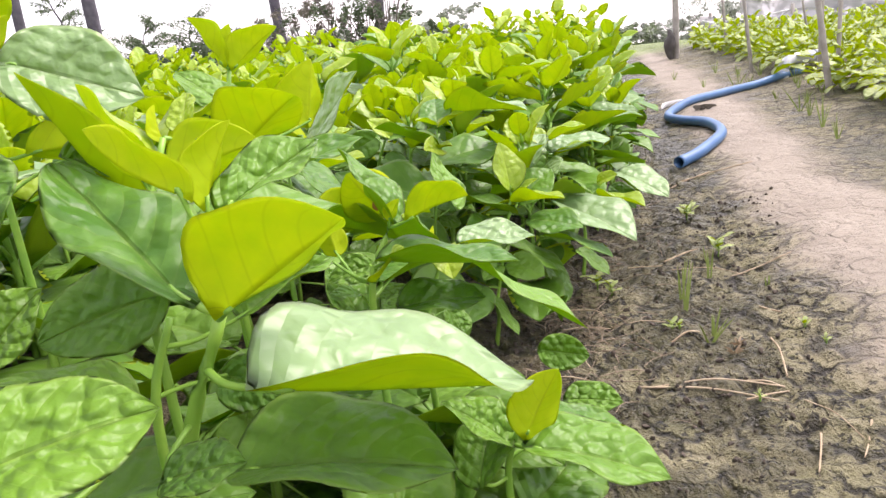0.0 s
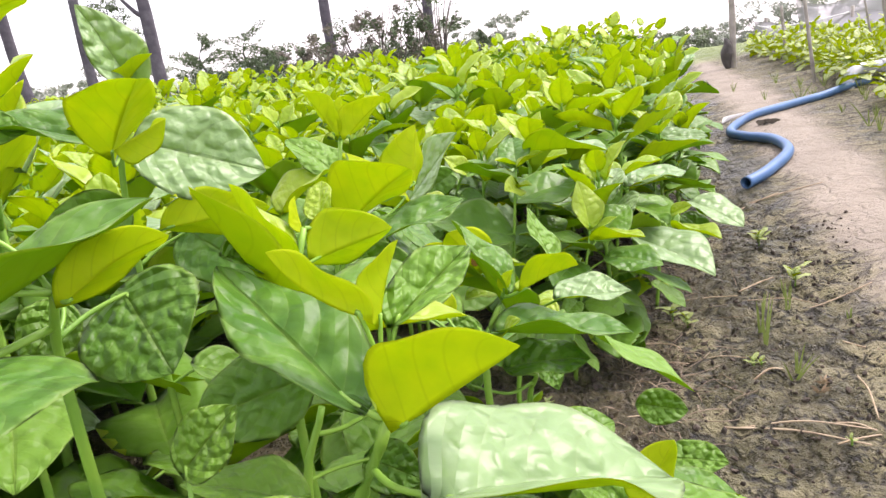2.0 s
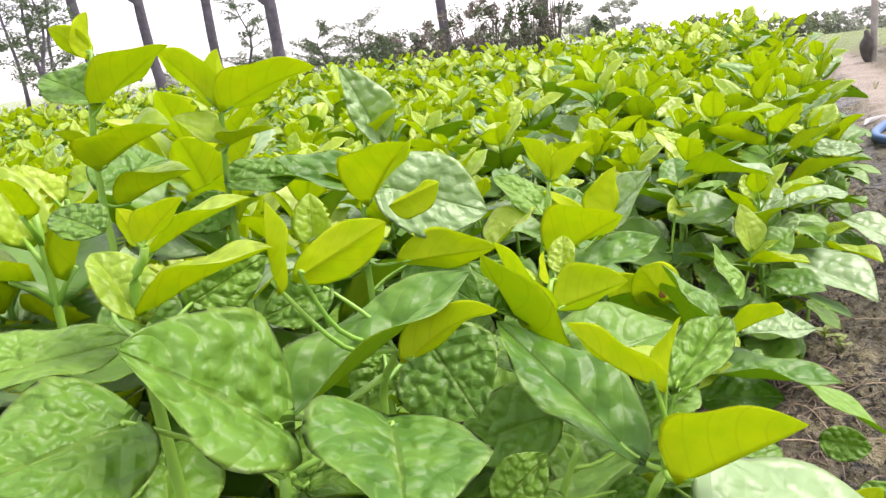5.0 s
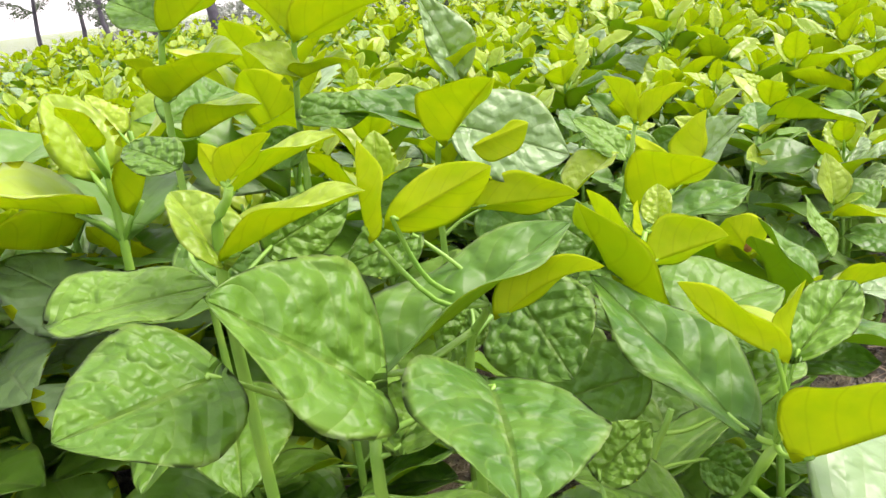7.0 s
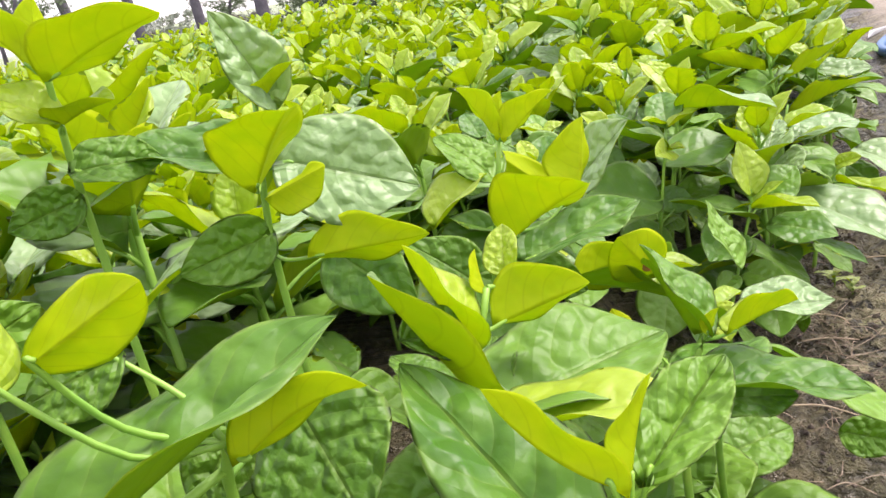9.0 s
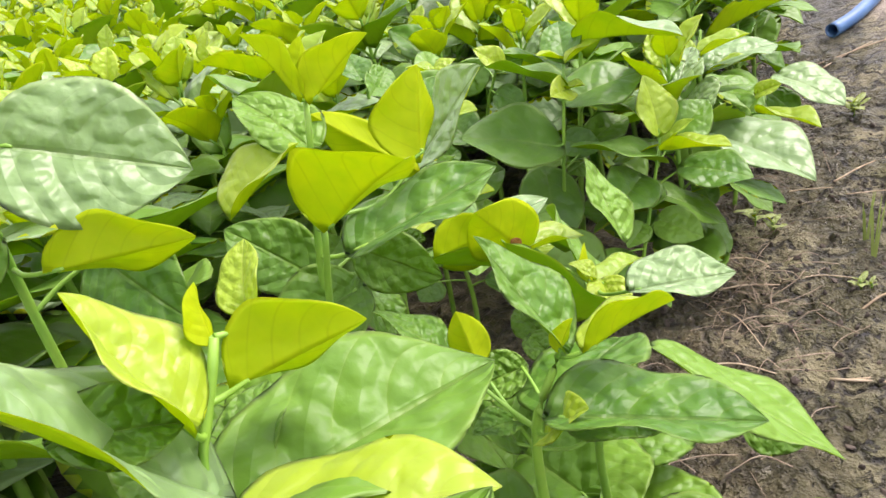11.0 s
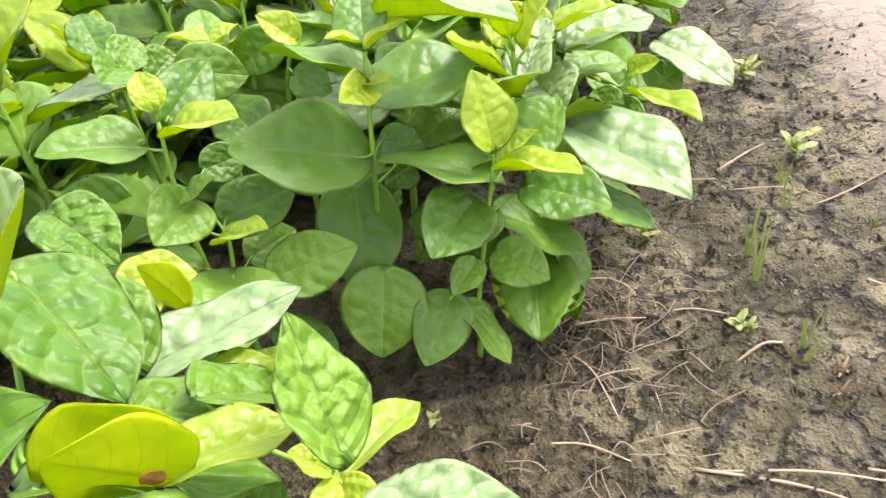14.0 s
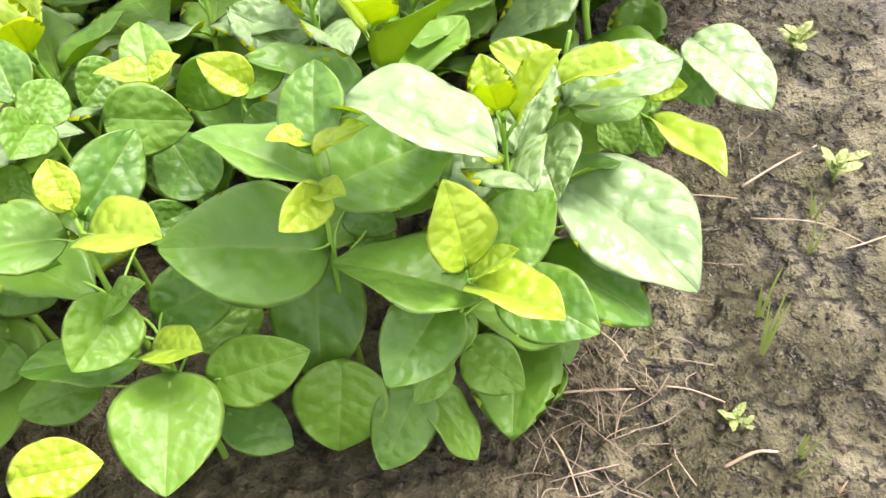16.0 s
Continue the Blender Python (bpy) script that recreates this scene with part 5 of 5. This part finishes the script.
straw((0.528, 1.088), (0.557, 0.981), 0.0014, 0.006)
straw((0.585, 1.019), (0.539, 0.943), 0.0022, 0.003)
straw((0.590, 1.632), (0.751, 1.686), 0.0022, -0.008)
straw((0.501, 1.756), (0.621, 1.837), 0.0028, 0.004)
straw((0.382, 1.753), (0.492, 1.733), 0.0022, 0.003)
straw((0.697, 2.534), (0.983, 2.567), 0.0030, 0.012, "long pale reed lying beside the pipe")
straw((0.700, 2.50), (0.86, 2.60), 0.0030, 0.010, "long pale reed lying beside the pipe")
straw((0.500, 1.690), (0.640, 1.640), 0.0016, 0.010)
straw((0.16, 1.24), (0.26, 1.20), 0.0022, 0.006)


def blade_strip(bm, foot, tip, width, droop):
    foot, tip = Vector(foot), Vector(tip)
    side = (tip - foot).cross(Vector((0.2, 0.9, 0.3))).normalized()
    last = None
    for i in range(7):
        t = i / 6
        c = foot.lerp(tip, t) + Vector((0, 0, droop * 4 * t * (1 - t)))
        w = width * (1 - t) ** 0.6 * 0.5 + 0.0002
        row = [bm.verts.new(c - side * w), bm.verts.new(c + Vector((0, 0, -0.25 * w))), bm.verts.new(c + side * w)]
        if last:
            for k in (0, 1):
                bm.faces.new((last[k], last[k + 1], row[k + 1], row[k])).smooth = True
        last = row


def grass_tuft(x, y, h, n, seed, spread=0.5, label="small tuft of bright green grass in the mud"):
    rng = random.Random(seed)
    root = empty("grass_tuft", (x, y, ground_height(x, y)))
    for _ in range(n):
        a = rng.uniform(0, 6.28)
        l = h * rng.uniform(0.55, 1.0)
        s = rng.uniform(0.1, spread) * l
        bm = bmesh.new()
        blade_strip(bm, (0.003 * math.cos(a), 0.003 * math.sin(a), -0.004), (s * math.cos(a), s * math.sin(a), l), 0.0035, 0.05 * h)
        part("blade", bm, GRASS, root)
    tagged(root, label, "grass", "weeds on the mud")


def weed(x, y, size, n, seed, young=2, label="small leafy seedling growing in the mud"):
    rng = random.Random(seed)
    root = empty("weed", (x, y, ground_height(x, y)))
    bm = bmesh.new()
    tube(bm, [(0, 0, -0.01), (0.002, 0, size * 0.35), (0, 0.002, size * 0.7)], [0.0016, 0.0014, 0.001], 6)
    part("stem", bm, STEM, root)
    for k in range(n):
        a = k * 2.4 + rng.uniform(-0.3, 0.3)
        z = size * (0.25 + 0.5 * k / n)
        l = size * rng.uniform(0.5, 0.85)
        e = radians(rng.uniform(5, 50))
        put_leaf(root, (0, 0, z), (l * math.cos(a) * math.cos(e), l * math.sin(a) * math.cos(e), z + l * math.sin(e)), 0.5, 0, 0.25, 0.08, young, k, False)
    tagged(root, label, "weed", "weeds on the mud")


weed(0.640, 2.076, 0.055, 7, 1)
weed(0.621, 1.758, 0.050, 6, 2)
weed(0.421, 1.383, 0.026, 5, 3)
weed(0.431, 1.372, 0.020, 4, 4)
weed(0.631, 1.334, 0.022, 4, 5)
weed(0.633, 1.260, 0.018, 4, 6, 2, "tiny yellowing seedling in the mud")
weed(0.060, 1.262, 0.022, 4, 7)
weed(0.330, 1.62, 0.045, 6, 8)
weed(0.355, 1.60, 0.035, 5, 18)
weed(0.470, 1.10, 0.018, 4, 9)
grass_tuft(0.471, 1.476, 0.10, 5, 1, 0.3)
grass_tuft(0.478, 1.530, 0.085, 4, 2, 0.3)
grass_tuft(0.562, 1.630, 0.060, 4, 3, 0.4)
grass_tuft(0.481, 1.342, 0.060, 3, 4, 0.3)
grass_tuft(0.469, 1.321, 0.055, 3, 5, 0.9)
grass_tuft(0.585, 1.700, 0.060, 4, 6)
grass_tuft(0.655, 1.560, 0.030, 3, 7)
grass_tuft(1.42, 3.05, 0.14, 8, 8, 0.5, "tuft of green grass beside the path")
grass_tuft(1.50, 3.35, 0.10, 7, 9, 0.5, "tuft of green grass beside the path")
grass_tuft(1.36, 2.80, 0.09, 6, 10, 0.5, "tuft of green grass beside the path")
for k in range(14):
    grass_tuft(1.62 + brng.uniform(-0.1, 0.3), 3.5 + 0.17 * k, brng.uniform(0.05, 0.12), 6, 30 + k, 0.7, "tuft of grass at the raised bed's foot")
for k in range(16):
    y = 4.0 + 0.2 * k
    grass_tuft(bed_edge(y) + brng.uniform(0.03, 0.16), y, brng.uniform(0.05, 0.10), 7, 60 + k, 0.9, "tuft of grass along the path's edge")


def dried_flower(x, y, seed):
    rng = random.Random(seed)
    root = empty("dried_flower", (x, y, ground_height(x, y) + 0.002))
    for k in range(9):
        a, l = rng.uniform(0, 6.28), rng.uniform(0.010, 0.018)
        bm = bmesh.new()
        blade_strip(bm, (0.004 * math.cos(a), 0.004 * math.sin(a), 0.001), (l * math.cos(a), l * math.sin(a), rng.uniform(0.002, 0.012)), 0.006, 0.002)
        part("petal", bm, STRAW, root)
    tagged(root, "dried pale flower head lying on the mud", "litter")


dried_flower(0.508, 1.300, 1)
dried_flower(0.492, 1.268, 2)

# fine rootlets and straw scraps along the bed's edge
rrng = random.Random(77)
bm = bmesh.new()
for k in range(230):
    if k < 95:
        x, y = rrng.gauss(0.27, 0.05), rrng.gauss(1.46, 0.10)
    else:
        y = rrng.uniform(1.02, 2.3)
        x = bed_edge(y) + rrng.gauss(0.03, 0.06)
    a, l = rrng.uniform(0, 6.28), rrng.uniform(0.02, 0.09)
    p = [(x, y), (x + 0.5 * l * math.cos(a) + rrng.uniform(-.006, .006), y + 0.5 * l * math.sin(a) + rrng.uniform(-.006, .006)), (x + l * math.cos(a + 0.2), y + l * math.sin(a + 0.2))]
    r = rrng.uniform(0.0003, 0.0008)
    tube(bm, smooth_line([(q[0], q[1], ground_height(*q) + r + rrng.uniform(0, 0.012) * (i == 1)) for i, q in enumerate(p)], 4), r, 5, False)
tagged(part("rootlets", bm, ROOTLET), "tangle of fine dry rootlets and straw scraps at the bed's edge", "litter", kind="stuff")

bm = bmesh.new()
for k in range(1500):
    y = rrng.uniform(0.9, 2.2)
    x = bed_edge(y) + rrng.uniform(-0.25, 0.42)
    s = 0.0014 + 0.006 * rrng.random() ** 3
    m = pose(x, y, ground_height(x, y) + 0.2 * s, rrng.uniform(0, 360), rrng.uniform(0, 360), rrng.uniform(0, 360)) @ Matrix.Diagonal((1, rrng.uniform(0.5, 1), rrng.uniform(0.4, 0.8), 1))
    made = bmesh.ops.create_icosphere(bm, subdivisions=1, radius=s, matrix=m)
    for v in made["verts"]:
        v.co += 0.3 * s * noise.noise_vector(v.co * 300)
tagged(part("soil_crumbs", bm, CRUMB), "loose dark soil crumbs scattered on the mud", "soil", kind="stuff")

# a pale strip of plastic and a brown scrap by the pipe
bm = bmesh.new()
blade_strip(bm, (0, 0, 0.004), (0.20, 0.10, 0.012), 0.05, 0.01)
bmesh.ops.solidify(bm, geom=bm.faces[:], thickness=0.002)
scrap = part("plastic_scrap", bm, WHITE_STRIP)
scrap.location = (1.13, 4.32, ground_height(1.13, 4.32) + 0.004)
tagged(scrap, "crumpled white plastic scrap beside the pipe", "litter")
bm = bmesh.new()
for k in range(7):
    blade_strip(bm, (0.012 * k, 0.006 * (k % 3), 0.004), (0.012 * k + brng.uniform(-0.05, 0.05), brng.uniform(-0.04, 0.04), 0.012), 0.03, 0.006)
scrap = part("dead_leaves", bm, DRY_LEAF)
scrap.location = (1.19, 3.9, ground_height(1.19, 3.9) + 0.003)
tagged(scrap, "small heap of brown dead leaves on the path", "litter", kind="stuff")
